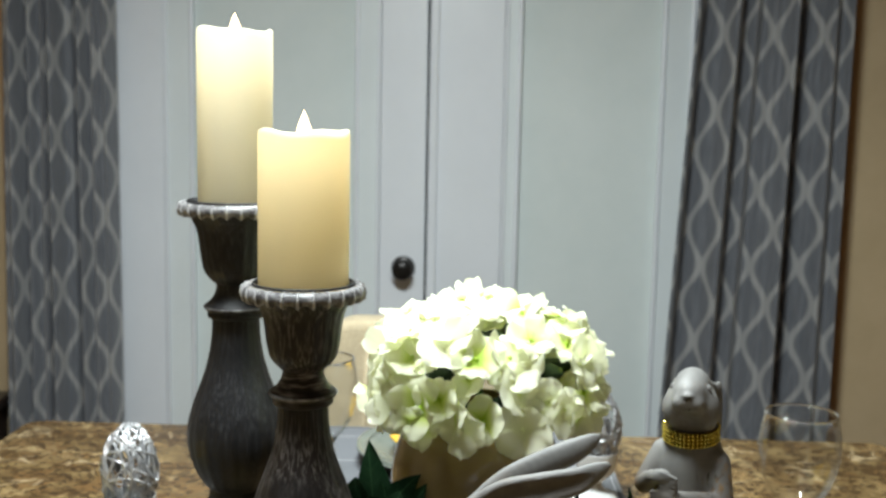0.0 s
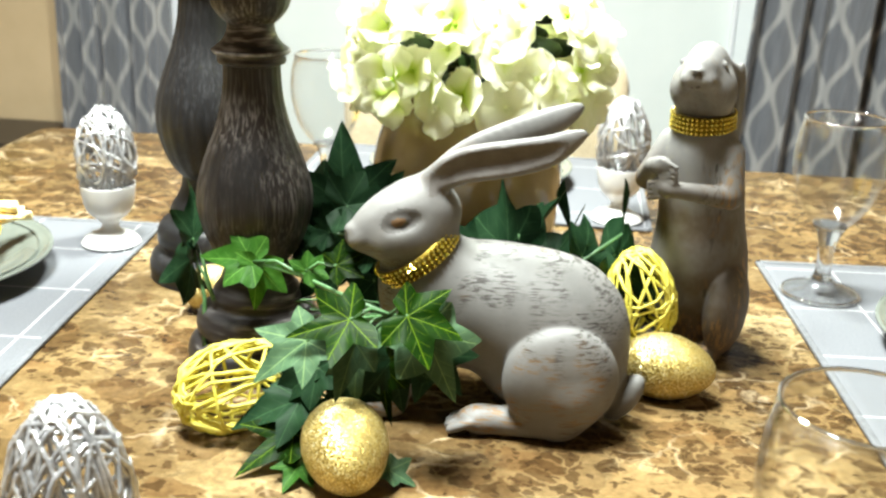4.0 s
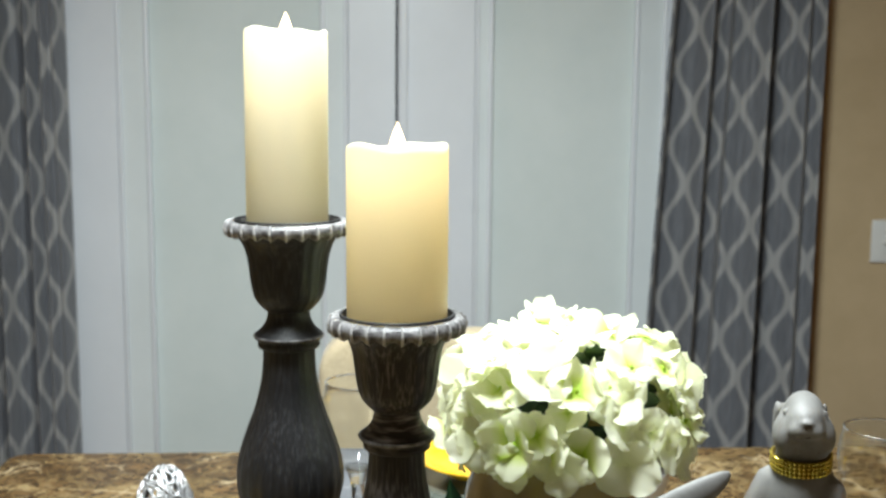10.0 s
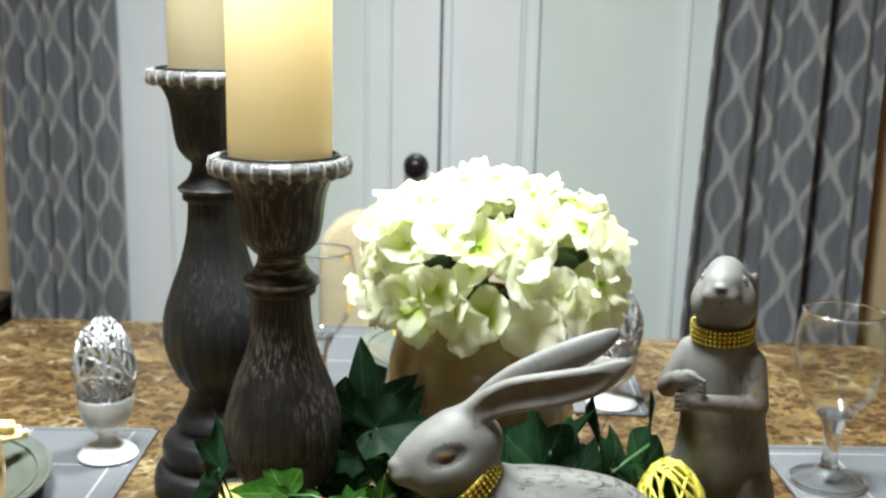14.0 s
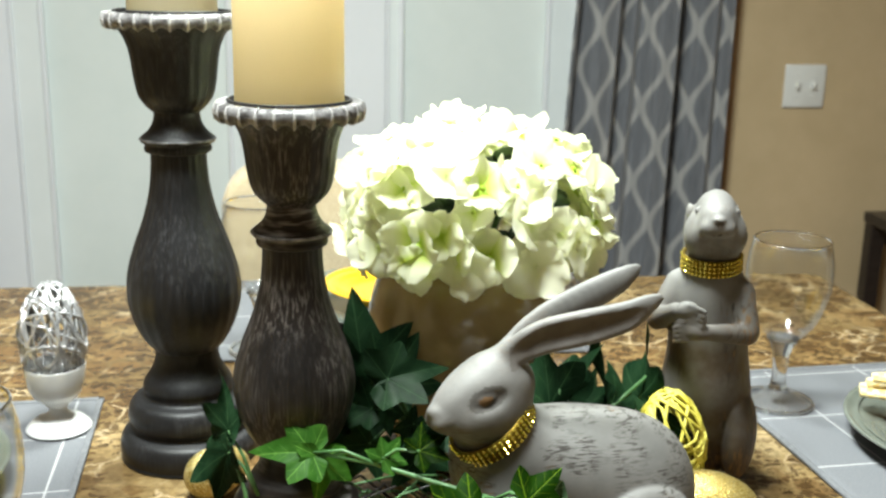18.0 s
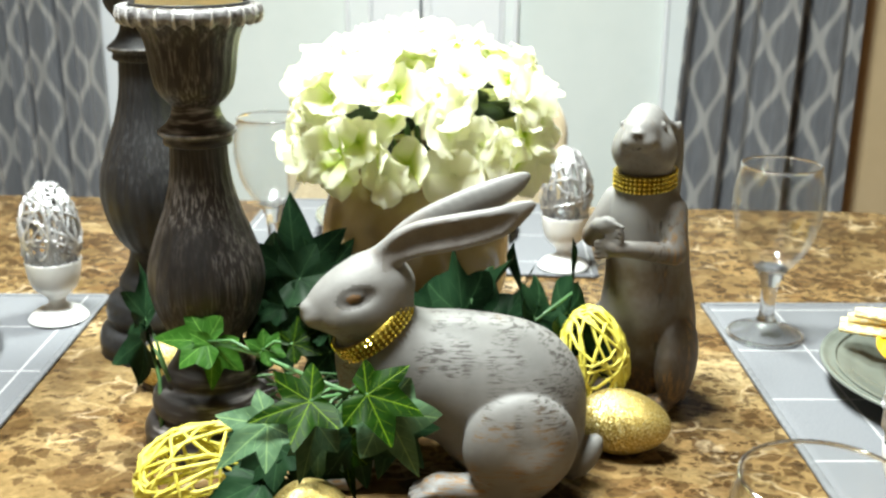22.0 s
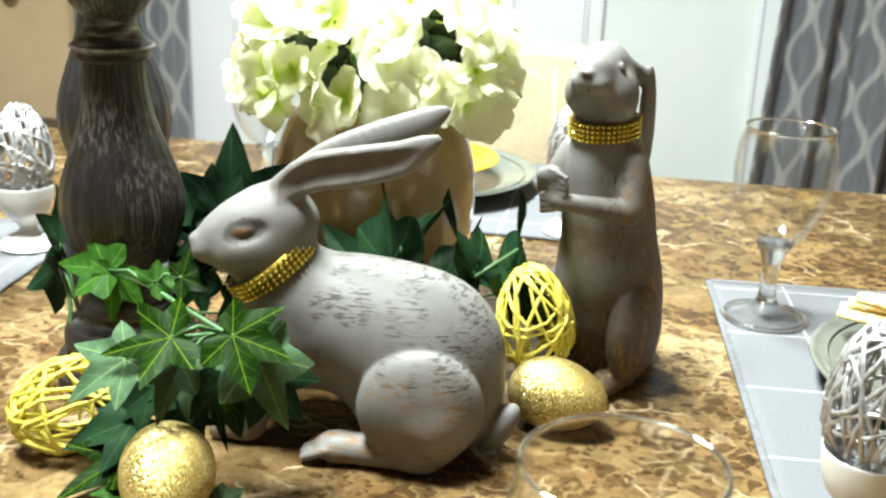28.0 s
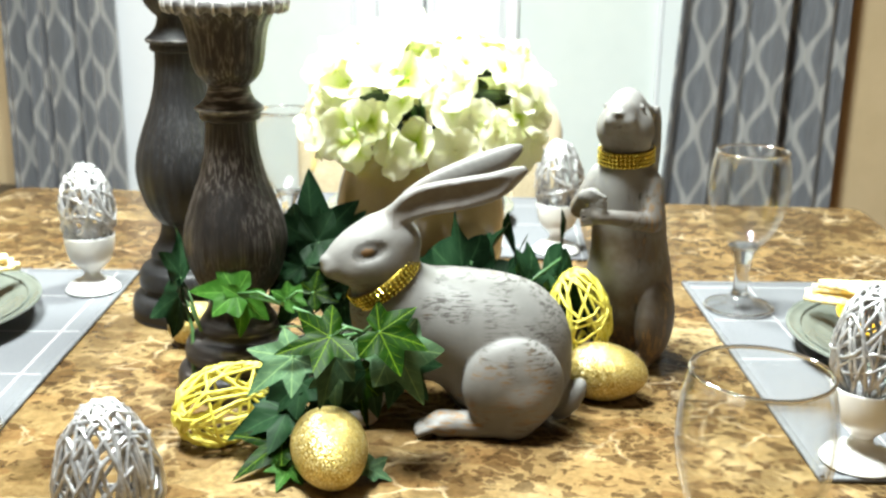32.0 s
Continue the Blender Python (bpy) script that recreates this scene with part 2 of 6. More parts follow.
def wax_material(name, color, glow):
    """Ivory wax, thin-walled, so that the little lamp inside shines through it."""
    m = bpy.data.materials.new(name)
    m.use_nodes = True
    n, l = m.node_tree.nodes, m.node_tree.links
    p = n["Principled BSDF"]
    no = n.new("ShaderNodeTexNoise")
    tc = n.new("ShaderNodeTexCoord")
    l.new(tc.outputs["Object"], no.inputs["Vector"])
    setin(no, Scale=18.0, Detail=4.0)
    r = ramp_node(n, [(0.3, tuple(c * 0.93 for c in color)), (0.7, color)])
    l.new(no.outputs[0], r.inputs[0])
    l.new(r.outputs[0], p.inputs["Base Color"])
    setin(p, Roughness=0.42)
    bu = n.new("ShaderNodeBump")
    setin(bu, Strength=0.08, Distance=0.002)
    l.new(no.outputs[0], bu.inputs["Height"])
    l.new(bu.outputs[0], p.inputs["Normal"])
    t = n.new("ShaderNodeBsdfTranslucent")
    t.inputs[0].default_value = (*glow, 1)
    mx = n.new("ShaderNodeMixShader")
    mx.inputs[0].default_value = 0.45
    l.new(p.outputs[0], mx.inputs[1])
    l.new(t.outputs[0], mx.inputs[2])
    l.new(mx.outputs[0], n["Material Output"].inputs[0])
    return m


def glow_material(name, color, strength):
    m, n, l, p = nodes_of(name)
    setin(p, Base_Color=(*color, 1), Emission_Color=(*color, 1), Emission_Strength=strength)
    return m


def glitter_material():
    m, n, l, p = nodes_of("gold_glitter")
    tc = n.new("ShaderNodeTexCoord")
    v = n.new("ShaderNodeTexVoronoi")
    setin(v, Scale=1500.0)
    l.new(tc.outputs["Object"], v.inputs["Vector"])
    hsv = n.new("ShaderNodeHueSaturation")
    sep = n.new("ShaderNodeSeparateColor")
    l.new(v.outputs["Color"], sep.inputs[0])
    r = ramp_node(n, [(0.0, (0.24, 0.16, 0.03)), (0.5, (0.45, 0.33, 0.085)), (0.88, (0.75, 0.6, 0.24)), (1.0, (0.9, 0.9, 0.6))])
    l.new(sep.outputs[0], r.inputs[0])
    l.new(r.outputs[0], p.inputs["Base Color"])
    nm = n.new("ShaderNodeVectorMath")
    nm.operation = "SUBTRACT"
    nm.inputs[1].default_value = (0.5, 0.5, 0.5)
    l.new(v.outputs["Color"], nm.inputs[0])
    sc = n.new("ShaderNodeVectorMath")
    sc.operation = "MULTIPLY_ADD"
    sc.inputs[1].default_value = (0.8, 0.8, 0.8)
    geo = n.new("ShaderNodeNewGeometry")
    l.new(nm.outputs[0], sc.inputs[0])
    l.new(geo.outputs["Normal"], sc.inputs[2])
    no = n.new("ShaderNodeVectorMath")
    no.operation = "NORMALIZE"
    l.new(sc.outputs[0], no.inputs[0])
    l.new(no.outputs[0], p.inputs["Normal"])
    setin(p, Metallic=0.65, Roughness=0.40)
    n.remove(hsv)
    return m


def leaf_material(name, dark, light, vein, gloss=0.45):
    """Ivy leaf: pale veins run from the stalk along the five lobes and branch to their edges."""
    m, n, l, p = nodes_of(name)
    uv = n.new("ShaderNodeUVMap")
    sep = n.new("ShaderNodeSeparateXYZ")
    l.new(uv.outputs[0], sep.inputs[0])

    def mth(op, a, b=None, c=None):
        q = n.new("ShaderNodeMath")
        q.operation = op
        for i, v in enumerate((a, b, c)):
            if v is not None:
                if isinstance(v, (int, float)):
                    q.inputs[i].default_value = v
                else:
                    l.new(v, q.inputs[i])
        return q.outputs[0]

    def step(v, lo, hi):
        q = n.new("ShaderNodeMapRange")
        q.interpolation_type = "SMOOTHSTEP"
        setin(q, From_Min=lo, From_Max=hi, To_Min=1.0, To_Max=0.0)
        l.new(v, q.inputs[0])
        return q.outputs[0]

    ax, y = mth("ABSOLUTE", sep.outputs[0]), sep.outputs[1]
    total = None
    for deg, reach in ((90, 1.15), (39, 0.95), (-22, 0.7)):
        c, s = math.cos(radians(deg)), math.sin(radians(deg))
        along = mth("ADD", mth("MULTIPLY", ax, c), mth("MULTIPLY", y, s))
        across = mth("ABSOLUTE", mth("SUBTRACT", mth("MULTIPLY", ax, s), mth("MULTIPLY", y, c)))
        ahead = mth("GREATER_THAN", along, 0.0)
        main = mth("MULTIPLY", step(across, 0.003, 0.016), ahead)
        side = mth("PINGPONG", mth("SUBTRACT", along, mth("MULTIPLY", across, 1.15)), 0.14)
        near = mth("MULTIPLY", step(across, 0.16, 0.26), mth("GREATER_THAN", along, 0.16))
        twig = mth("MULTIPLY", mth("MULTIPLY", step(side, 0.003, 0.014), near), 0.45)
        both = mth("MAXIMUM", main, twig)
        total = both if total is None else mth("MAXIMUM", total, both)
    no = n.new("ShaderNodeTexNoise")
    tc = n.new("ShaderNodeTexCoord")
    l.new(tc.outputs["UV"], no.inputs["Vector"])
    setin(no, Scale=2.2, Detail=5.0)
    base = ramp_node(n, [(0.35, dark), (0.7, light)])
    l.new(no.outputs[0], base.inputs[0])
    mix = n.new("ShaderNodeMix")
    mix.data_type = "RGBA"
    l.new(mth("MULTIPLY", total, 0.85), mix.inputs[0])
    l.new(base.outputs[0], mix.inputs[6])
    mix.inputs[7].default_value = (*vein, 1)
    info = n.new("ShaderNodeObjectInfo")
    hs = n.new("ShaderNodeHueSaturation")
    mr = n.new("ShaderNodeMapRange")
    setin(mr, To_Min=0.7, To_Max=1.2)
    l.new(info.outputs["Random"], mr.inputs[0])
    l.new(mr.outputs[0], hs.inputs["Value"])
    l.new(mix.outputs[2], hs.inputs["Color"])
    l.new(hs.outputs[0], p.inputs["Base Color"])
    setin(p, Roughness=gloss)
    p.inputs["Specular IOR Level"].default_value = 0.05
    bu = n.new("ShaderNodeBump")
    setin(bu, Strength=0.35, Distance=0.0012)
    l.new(mth("SUBTRACT", no.outputs[0], mth("MULTIPLY", total, 0.5)), bu.inputs["Height"])
    l.new(bu.outputs[0], p.inputs["Normal"])
    return m


def petal_material():
    m = bpy.data.materials.new("hydrangea_petal")
    m.use_nodes = True
    n, l = m.node_tree.nodes, m.node_tree.links
    p = n["Principled BSDF"]
    uv = n.new("ShaderNodeUVMap")
    sep = n.new("ShaderNodeSeparateXYZ")
    l.new(uv.outputs[0], sep.inputs[0])
    info = n.new("ShaderNodeObjectInfo")
    add = n.new("ShaderNodeMath")
    add.operation = "MULTIPLY_ADD"
    add.inputs[1].default_value = 0.74
    add.inputs[2].default_value = -0.54
    l.new(info.outputs["Random"], add.inputs[0])
    sub = n.new("ShaderNodeMath")
    sub.operation = "SUBTRACT"
    l.new(sep.outputs[0], sub.inputs[0])
    l.new(add.outputs[0], sub.inputs[1])
    r = ramp_node(n, [(0.0, (0.44, 0.60, 0.05)), (0.22, (0.70, 0.78, 0.26)), (0.45, (0.86, 0.88, 0.62)), (1.0, (0.91, 0.91, 0.72))])
    l.new(sub.outputs[0], r.inputs[0])
    l.new(r.outputs[0], p.inputs["Base Color"])
    setin(p, Roughness=0.6)
    t = n.new("ShaderNodeBsdfTranslucent")
    l.new(r.outputs[0], t.inputs[0])
    mx = n.new("ShaderNodeMixShader")
    mx.inputs[0].default_value = 0.48
    l.new(p.outputs[0], mx.inputs[1])
    l.new(t.outputs[0], mx.inputs[2])
    l.new(mx.outputs[0], n["Material Output"].inputs[0])
    return m


def mat_material():
    """Grey woven placemat with a wide pale windowpane check."""
    m, n, l, p = nodes_of("placemat_cloth")
    tc = n.new("ShaderNodeTexCoord")
    sep = n.new("ShaderNodeSeparateXYZ")
    l.new(tc.outputs["UV"], sep.inputs[0])
    outs = []
    for k, (period, shift) in enumerate(((0.112, 0.0), (0.112, 0.0))):
        a = n.new("ShaderNodeMath")
        a.operation = "ADD"
        a.inputs[1].default_value = 5 * period + shift
        l.new(sep.outputs[k], a.inputs[0])
        b = n.new("ShaderNodeMath")
        b.operation = "PINGPONG"
        b.inputs[1].default_value = period / 2
        l.new(a.outputs[0], b.inputs[0])
        c = n.new("ShaderNodeMath")
        c.operation = "LESS_THAN"
        c.inputs[1].default_value = 0.0011
        l.new(b.outputs[0], c.inputs[0])
        outs.append(c)
    mx = n.new("ShaderNodeMath")
    mx.operation = "MAXIMUM"
    l.new(outs[0].outputs[0], mx.inputs[0])
    l.new(outs[1].outputs[0], mx.inputs[1])
    no = n.new("ShaderNodeTexNoise")
    setin(no, Scale=620.0, Detail=2.0)
    l.new(tc.outputs["Object"], no.inputs["Vector"])
    base = ramp_node(n, [(0.25, (0.106, 0.109, 0.119)), (0.75, (0.142, 0.146, 0.158))])
    l.new(no.outputs[0], base.inputs[0])
    mix = n.new("ShaderNodeMix")
    mix.data_type = "RGBA"
    l.new(mx.outputs[0], mix.inputs[0])
    l.new(base.outputs[0], mix.inputs[6])
    mix.inputs[7].default_value = (0.34, 0.34, 0.345, 1)
    l.new(mix.outputs[2], p.inputs["Base Color"])
    setin(p, Roughness=0.85)
    bu = n.new("ShaderNodeBump")
    setin(bu, Strength=0.15, Distance=0.001)
    l.new(no.outputs[0], bu.inputs["Height"])
    l.new(bu.outputs[0], p.inputs["Normal"])
    return m


def napkin_material():
    m, n, l, p = nodes_of("checked_napkin")
    tc = n.new("ShaderNodeTexCoord")
    ck = n.new("ShaderNodeTexChecker")
    setin(ck, Scale=170.0)
    ck.inputs[1].default_value = (0.68, 0.60, 0.38, 1)
    ck.inputs[2].default_value = (0.68, 0.50, 0.18, 1)
    l.new(tc.outputs["Object"], ck.inputs[0])
    l.new(ck.outputs[0], p.inputs["Base Color"])
    setin(p, Roughness=0.85)
    return m


def stone_material(name, along, turn, where, wash_and_shade, wash_shade_top, stroke_top):
    """Grey washed resin, rubbed through to brown and charcoal in short brush strokes."""
    m, n, l, p = nodes_of(name)
    tc = n.new("ShaderNodeTexCoord")

    def noise_tex(scale, detail, rough=0.6, vec=None):
        q = n.new("ShaderNodeTexNoise")
        setin(q, Scale=scale, Detail=detail, Roughness=rough)
        l.new(vec or tc.outputs["Object"], q.inputs["Vector"])
        return q.outputs[0]

    def step(v, lo, hi):
        q = n.new("ShaderNodeMapRange")
        q.interpolation_type = "SMOOTHSTEP"
        setin(q, From_Min=lo, From_Max=hi)
        l.new(v, q.inputs[0])
        return q.outputs[0]

    def mul(a, b):
        q = n.new("ShaderNodeMath")
        q.operation = "MULTIPLY"
        for i, v in enumerate((a, b)):
            if isinstance(v, (int, float)):
                q.inputs[i].default_value = v
            else:
                l.new(v, q.inputs[i])
        return q.outputs[0]

    def blend(fac, a, b):
        q = n.new("ShaderNodeMix")
        q.data_type = "RGBA"
        l.new(fac, q.inputs[0])
        for k, v in ((6, a), (7, b)):
            if isinstance(v, tuple):
                q.inputs[k].default_value = (*v, 1)
            else:
                l.new(v, q.inputs[k])
        return q.outputs[2]

    mp = n.new("ShaderNodeMapping")
    mp.inputs["Scale"].default_value = along
    mp.inputs["Rotation"].default_value = turn
    l.new(tc.outputs["Object"], mp.inputs[0])
    stroke = noise_tex(1.0, 4.0, 0.68, mp.outputs[0])
    fine = noise_tex(2.3, 2.0, 0.5, mp.outputs[0])
    area = noise_tex(where, 2.0, 0.5)
    patch = step(area, 0.45, 0.56)
    wash = noise_tex(26.0, 6.0)
    base = ramp_node(n, [(0.3, (0.126, 0.123, 0.117)), (0.5, (0.170, 0.167, 0.161)), (0.72, (0.222, 0.220, 0.215))])
    l.new(wash, base.inputs[0])
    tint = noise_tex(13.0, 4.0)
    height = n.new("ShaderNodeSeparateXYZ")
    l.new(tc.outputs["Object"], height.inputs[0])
    # brown paint that also colours in the shade low on the body
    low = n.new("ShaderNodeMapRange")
    setin(low, From_Min=wash_shade_top - 0.06, From_Max=wash_shade_top, To_Min=1.0, To_Max=0.12)
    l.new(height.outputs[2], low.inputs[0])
    col = blend(mul(mul(step(tint, 0.30, 0.55), low.outputs[0]), wash_and_shade), base.outputs[0], (0.066, 0.046, 0.029))
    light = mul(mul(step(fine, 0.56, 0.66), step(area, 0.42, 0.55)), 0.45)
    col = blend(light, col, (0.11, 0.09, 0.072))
    top = n.new("ShaderNodeMapRange")
    setin(top, From_Min=stroke_top - 0.02, From_Max=stroke_top, To_Min=1.0, To_Max=0.15)
    l.new(height.outputs[2], top.inputs[0])
    patch = mul(patch, top.outputs[0])
    dark = ramp_node(n, [(0.47, (0.030, 0.024, 0.020)), (0.56, (0.19, 0.105, 0.036))])
    l.new(tint, dark.inputs[0])
    col = blend(mul(mul(step(stroke, 0.50, 0.58), patch), 0.95), col, dark.outputs[0])
    l.new(col, p.inputs["Base Color"])
    setin(p, Roughness=0.6)
    bu = n.new("ShaderNodeBump")
    setin(bu, Strength=0.12, Distance=0.001)
    l.new(stroke, bu.inputs["Height"])
    l.new(bu.outputs[0], p.inputs["Normal"])
    return m


def wood_material(name, dark, mid, pale, grain=(800, 800, 42), most=0.80):
    """Dark turned wood: smooth, with fine pale dry-brushed strokes along the stem."""
    m, n, l, p = nodes_of(name)
    tc, mp = n.new("ShaderNodeTexCoord"), n.new("ShaderNodeMapping")
    mp.inputs["Scale"].default_value = grain
    l.new(tc.outputs["Object"], mp.inputs[0])
    st = n.new("ShaderNodeTexNoise")
    setin(st, Scale=1.0, Detail=2.0, Roughness=0.5)
    l.new(mp.outputs[0], st.inputs["Vector"])
    big = n.new("ShaderNodeTexNoise")
    setin(big, Scale=17.0, Detail=3.0)
    l.new(tc.outputs["Object"], big.inputs["Vector"])
    under = ramp_node(n, [(0.35, dark), (0.65, mid)])
    l.new(big.outputs[0], under.inputs[0])
    a, b, c = (n.new("ShaderNodeMapRange") for _ in range(3))
    setin(a, From_Min=0.47, From_Max=0.72)
    setin(b, From_Min=0.42, From_Max=0.62, To_Min=0.06, To_Max=most)
    l.new(st.outputs[0], a.inputs[0])
    l.new(big.outputs[0], b.inputs[0])
    f = n.new("ShaderNodeMath")
    f.operation = "MULTIPLY"
    l.new(a.outputs[0], f.inputs[0])
    l.new(b.outputs[0], f.inputs[1])
    mix = n.new("ShaderNodeMix")
    mix.data_type = "RGBA"
    l.new(f.outputs[0], mix.inputs[0])
    l.new(under.outputs[0], mix.inputs[6])
    mix.inputs[7].default_value = (*pale, 1)
    l.new(mix.outputs[2], p.inputs["Base Color"])
    setin(c, To_Min=0.38, To_Max=0.6)
    l.new(st.outputs[0], c.inputs[0])
    l.new(c.outputs[0], p.inputs["Roughness"])
    p.inputs["Specular IOR Level"].default_value = 0.4
    bu = n.new("ShaderNodeBump")
    setin(bu, Strength=0.18, Distance=0.001)
    l.new(st.outputs[0], bu.inputs["Height"])
    l.new(bu.outputs[0], p.inputs["Normal"])
    return m


M = {
    "marble": marble_material(),
    "curtain": curtain_material(),
    "thin": thin_glass(least=0.03, power=4.0),
    "foot_glass": thin_glass("thick_clear_glass", 0.06, 3.0),
    "glass": solid_glass(),
    "wall": surface("tan_wall_paint", (0.50, 0.38, 0.225), (0.55, 0.42, 0.255), 6, 0.7, bump=0.12, bump_scale=160),
    "ceiling": surface("white_ceiling_paint", (0.75, 0.74, 0.72), (0.8, 0.79, 0.77), 6, 0.8),
    "door": surface("white_door_paint", (0.74, 0.76, 0.8), (0.79, 0.81, 0.85), 3, 0.32, bump=0.03),
    "pane_frame": surface("white_pane_frame", (0.72, 0.76, 0.77), (0.77, 0.81, 0.82), 3, 0.28, bump=0.03),
    "pane": surface("frosted_door_glass", (0.68, 0.74, 0.73), (0.75, 0.8, 0.79), 2.5, 0.18, bump=0.02),
    "trim": surface("wood_trim", (0.36, 0.2, 0.09), (0.46, 0.28, 0.13), 20, 0.5, stretch=(8, 8, 1)),
    "floor": surface("wood_floor", (0.12, 0.07, 0.04), (0.2, 0.12, 0.07), 8, 0.4, stretch=(1, 8, 1)),
    "black": surface("black_iron", (0.012, 0.012, 0.013), (0.03, 0.028, 0.026), 60, 0.45, metal=0.3),
    "bronze": surface("dark_bronze", (0.015, 0.013, 0.012), (0.03, 0.027, 0.024), 50, 0.3, metal=0.6),
    "espresso": surface("espresso_wood", (0.012, 0.008, 0.007), (0.028, 0.02, 0.018), 14, 0.35, stretch=(1, 8, 8)),
    "stick": wood_material("dark_washed_wood", (0.006, 0.005, 0.0050), (0.017, 0.0125, 0.0108), (0.23, 0.205, 0.19), (520, 520, 8), 0.62),
    "stick_worn": wood_material("worn_washed_wood", (0.012, 0.010, 0.0098), (0.032, 0.024, 0.020), (0.34, 0.315, 0.30), (50, 50, 330), 1.0),
    "stick_dark": wood_material("dark_stained_wood", (0.006, 0.006, 0.0066), (0.0125, 0.0118, 0.0125), (0.135, 0.135, 0.143), (520, 520, 8), 0.26),
    "eye": surface("brown_eye_paint", (0.10, 0.055, 0.025), (0.16, 0.09, 0.04), 200, 0.4),
    # resin darkened for the shade in eye sockets, nose and mouth
    "shade": surface("recess_shade_resin", (0.055, 0.049, 0.044), (0.110, 0.102, 0.094), 60, 0.6),
    # inner ear: brown rub plus the shade of the hollow, coloured in
    "ear": surface("brown_shaded_ear", (0.095, 0.082, 0.072), (0.145, 0.132, 0.122), 70, 0.6, lo=0.3, hi=0.7),
    "lip": surface("silver_rubbed_dark_wood", (0.035, 0.031, 0.031), (0.36, 0.35, 0.35), 110, 0.4, bump=0.3, lo=0.38, hi=0.70),
    "silvered": surface("silver_rubbed_paint", (0.2, 0.19, 0.19), (0.58, 0.57, 0.56), 90, 0.4, metal=0.1, bump=0.3, lo=0.3, hi=0.6),
    "wax": wax_material("ivory_wax", (0.79, 0.73, 0.57), (0.95, 0.85, 0.59)),
    "wax_pale": wax_material("pale_ivory_wax", (0.81, 0.77, 0.63), (0.95, 0.88, 0.68)),
    "flame": glow_material("led_flame", (1.0, 0.72, 0.38), 9.0),
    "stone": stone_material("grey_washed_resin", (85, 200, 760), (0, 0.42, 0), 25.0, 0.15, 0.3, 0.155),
    "stone_brown": stone_material("grey_resin_brown_and_shaded", (260, 260, 38), (0, 0, 0), 15.0, 1.0, 0.20, 0.205),
    "band": surface("dark_gold_band", (0.16, 0.105, 0.012), (0.26, 0.18, 0.025), 200, 0.4, metal=0.8, bump=0),
    "rhinestone": surface("yellow_rhinestone", (0.72, 0.56, 0.05), (0.95, 0.82, 0.2), 300, 0.08, metal=0.85, bump=0),
    "glitter": glitter_material(),
    "ivy": leaf_material("ivy_leaf", (0.0028, 0.0115, 0.0004), (0.0075, 0.027, 0.001), (0.085, 0.145, 0.006)),
    "ivy_dark": leaf_material("ivy_leaf_deep_green", (0.006, 0.020, 0.008), (0.015, 0.038, 0.016), (0.030, 0.070, 0.028)),
    "ivy_light": leaf_material("ivy_leaf_light", (0.016, 0.060, 0.006), (0.036, 0.105, 0.014), (0.12, 0.25, 0.045)),
    "ivy_back": leaf_material("ivy_leaf_underside", (0.045, 0.092, 0.045), (0.09, 0.155, 0.082), (0.20, 0.31, 0.12), 0.5),
    "stem": surface("ivy_stem", (0.05, 0.13, 0.04), (0.09, 0.2, 0.07), 80, 0.5),
    "petal": petal_material(),
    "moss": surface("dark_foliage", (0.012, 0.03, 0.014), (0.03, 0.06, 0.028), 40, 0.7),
    "vase": surface("tan_glazed_ceramic", (0.33, 0.235, 0.11), (0.44, 0.33, 0.17), 9, 0.12, bump=0.04, coat=0.5),
    "placemat": mat_material(),
    "hem": surface("placemat_hem", (0.11, 0.113, 0.122), (0.16, 0.164, 0.174), 200, 0.85),
    "napkin": napkin_material(),
    "plate": surface("grey_green_stoneware", (0.12, 0.135, 0.115), (0.16, 0.175, 0.15), 18, 0.22, bump=0.02, coat=0.3),
    "plate_yellow": surface("yellow_stoneware", (0.72, 0.4, 0.012), (0.82, 0.5, 0.02), 12, 0.2, bump=0.02, coat=0.3),
    "plate_mustard": surface("mustard_glaze", (0.5, 0.36, 0.012), (0.62, 0.46, 0.02), 12, 0.14, bump=0.03, coat=0.5),
    "china": surface("white_china", (0.72, 0.72, 0.71), (0.8, 0.8, 0.79), 15, 0.15, bump=0.01),
    "silver_wire": surface("silver_rattan", (0.30, 0.30, 0.31), (0.70, 0.70, 0.71), 120, 0.30, metal=0.6, bump=0.3),
    "yellow_wire": surface("yellow_rattan", (0.66, 0.57, 0.06), (0.84, 0.76, 0.15), 120, 0.45, bump=0.3),
    "linen": surface("beige_upholstery", (0.4, 0.32, 0.2), (0.5, 0.41, 0.27), 240, 0.85, bump=0.25, sheen=0.2),
    "wood": surface("dark_walnut", (0.03, 0.018, 0.012), (0.06, 0.036, 0.024), 16, 0.4, stretch=(6, 6, 0.8)),
    "flatware": surface("brass_flatware", (0.45, 0.36, 0.2), (0.6, 0.5, 0.3), 60, 0.2, metal=1.0, bump=0),
    "switch": surface("white_switch_plastic", (0.72, 0.72, 0.7), (0.78, 0.78, 0.76), 20, 0.35, bump=0.01),
}

# ---- mesh tools ----


def mesh_of(name, bm, material, smooth=True):
    me = bpy.data.meshes.new(name)
    bm.to_mesh(me)
    bm.free()
    me.materials.append(M[material])
    if smooth:
        for f in me.polygons:
            f.use_smooth = True
    return me


def part(name, bm, material, parent, label="", m=None, smooth=True):
    me = bm if isinstance(bm, bpy.types.Mesh) else mesh_of(name, bm, material, smooth)
    ob = new(name, me)
    ob.parent = parent
    if m is not None:
        ob.matrix_basis = m
    if label:
        tagged(ob, label)
    return ob


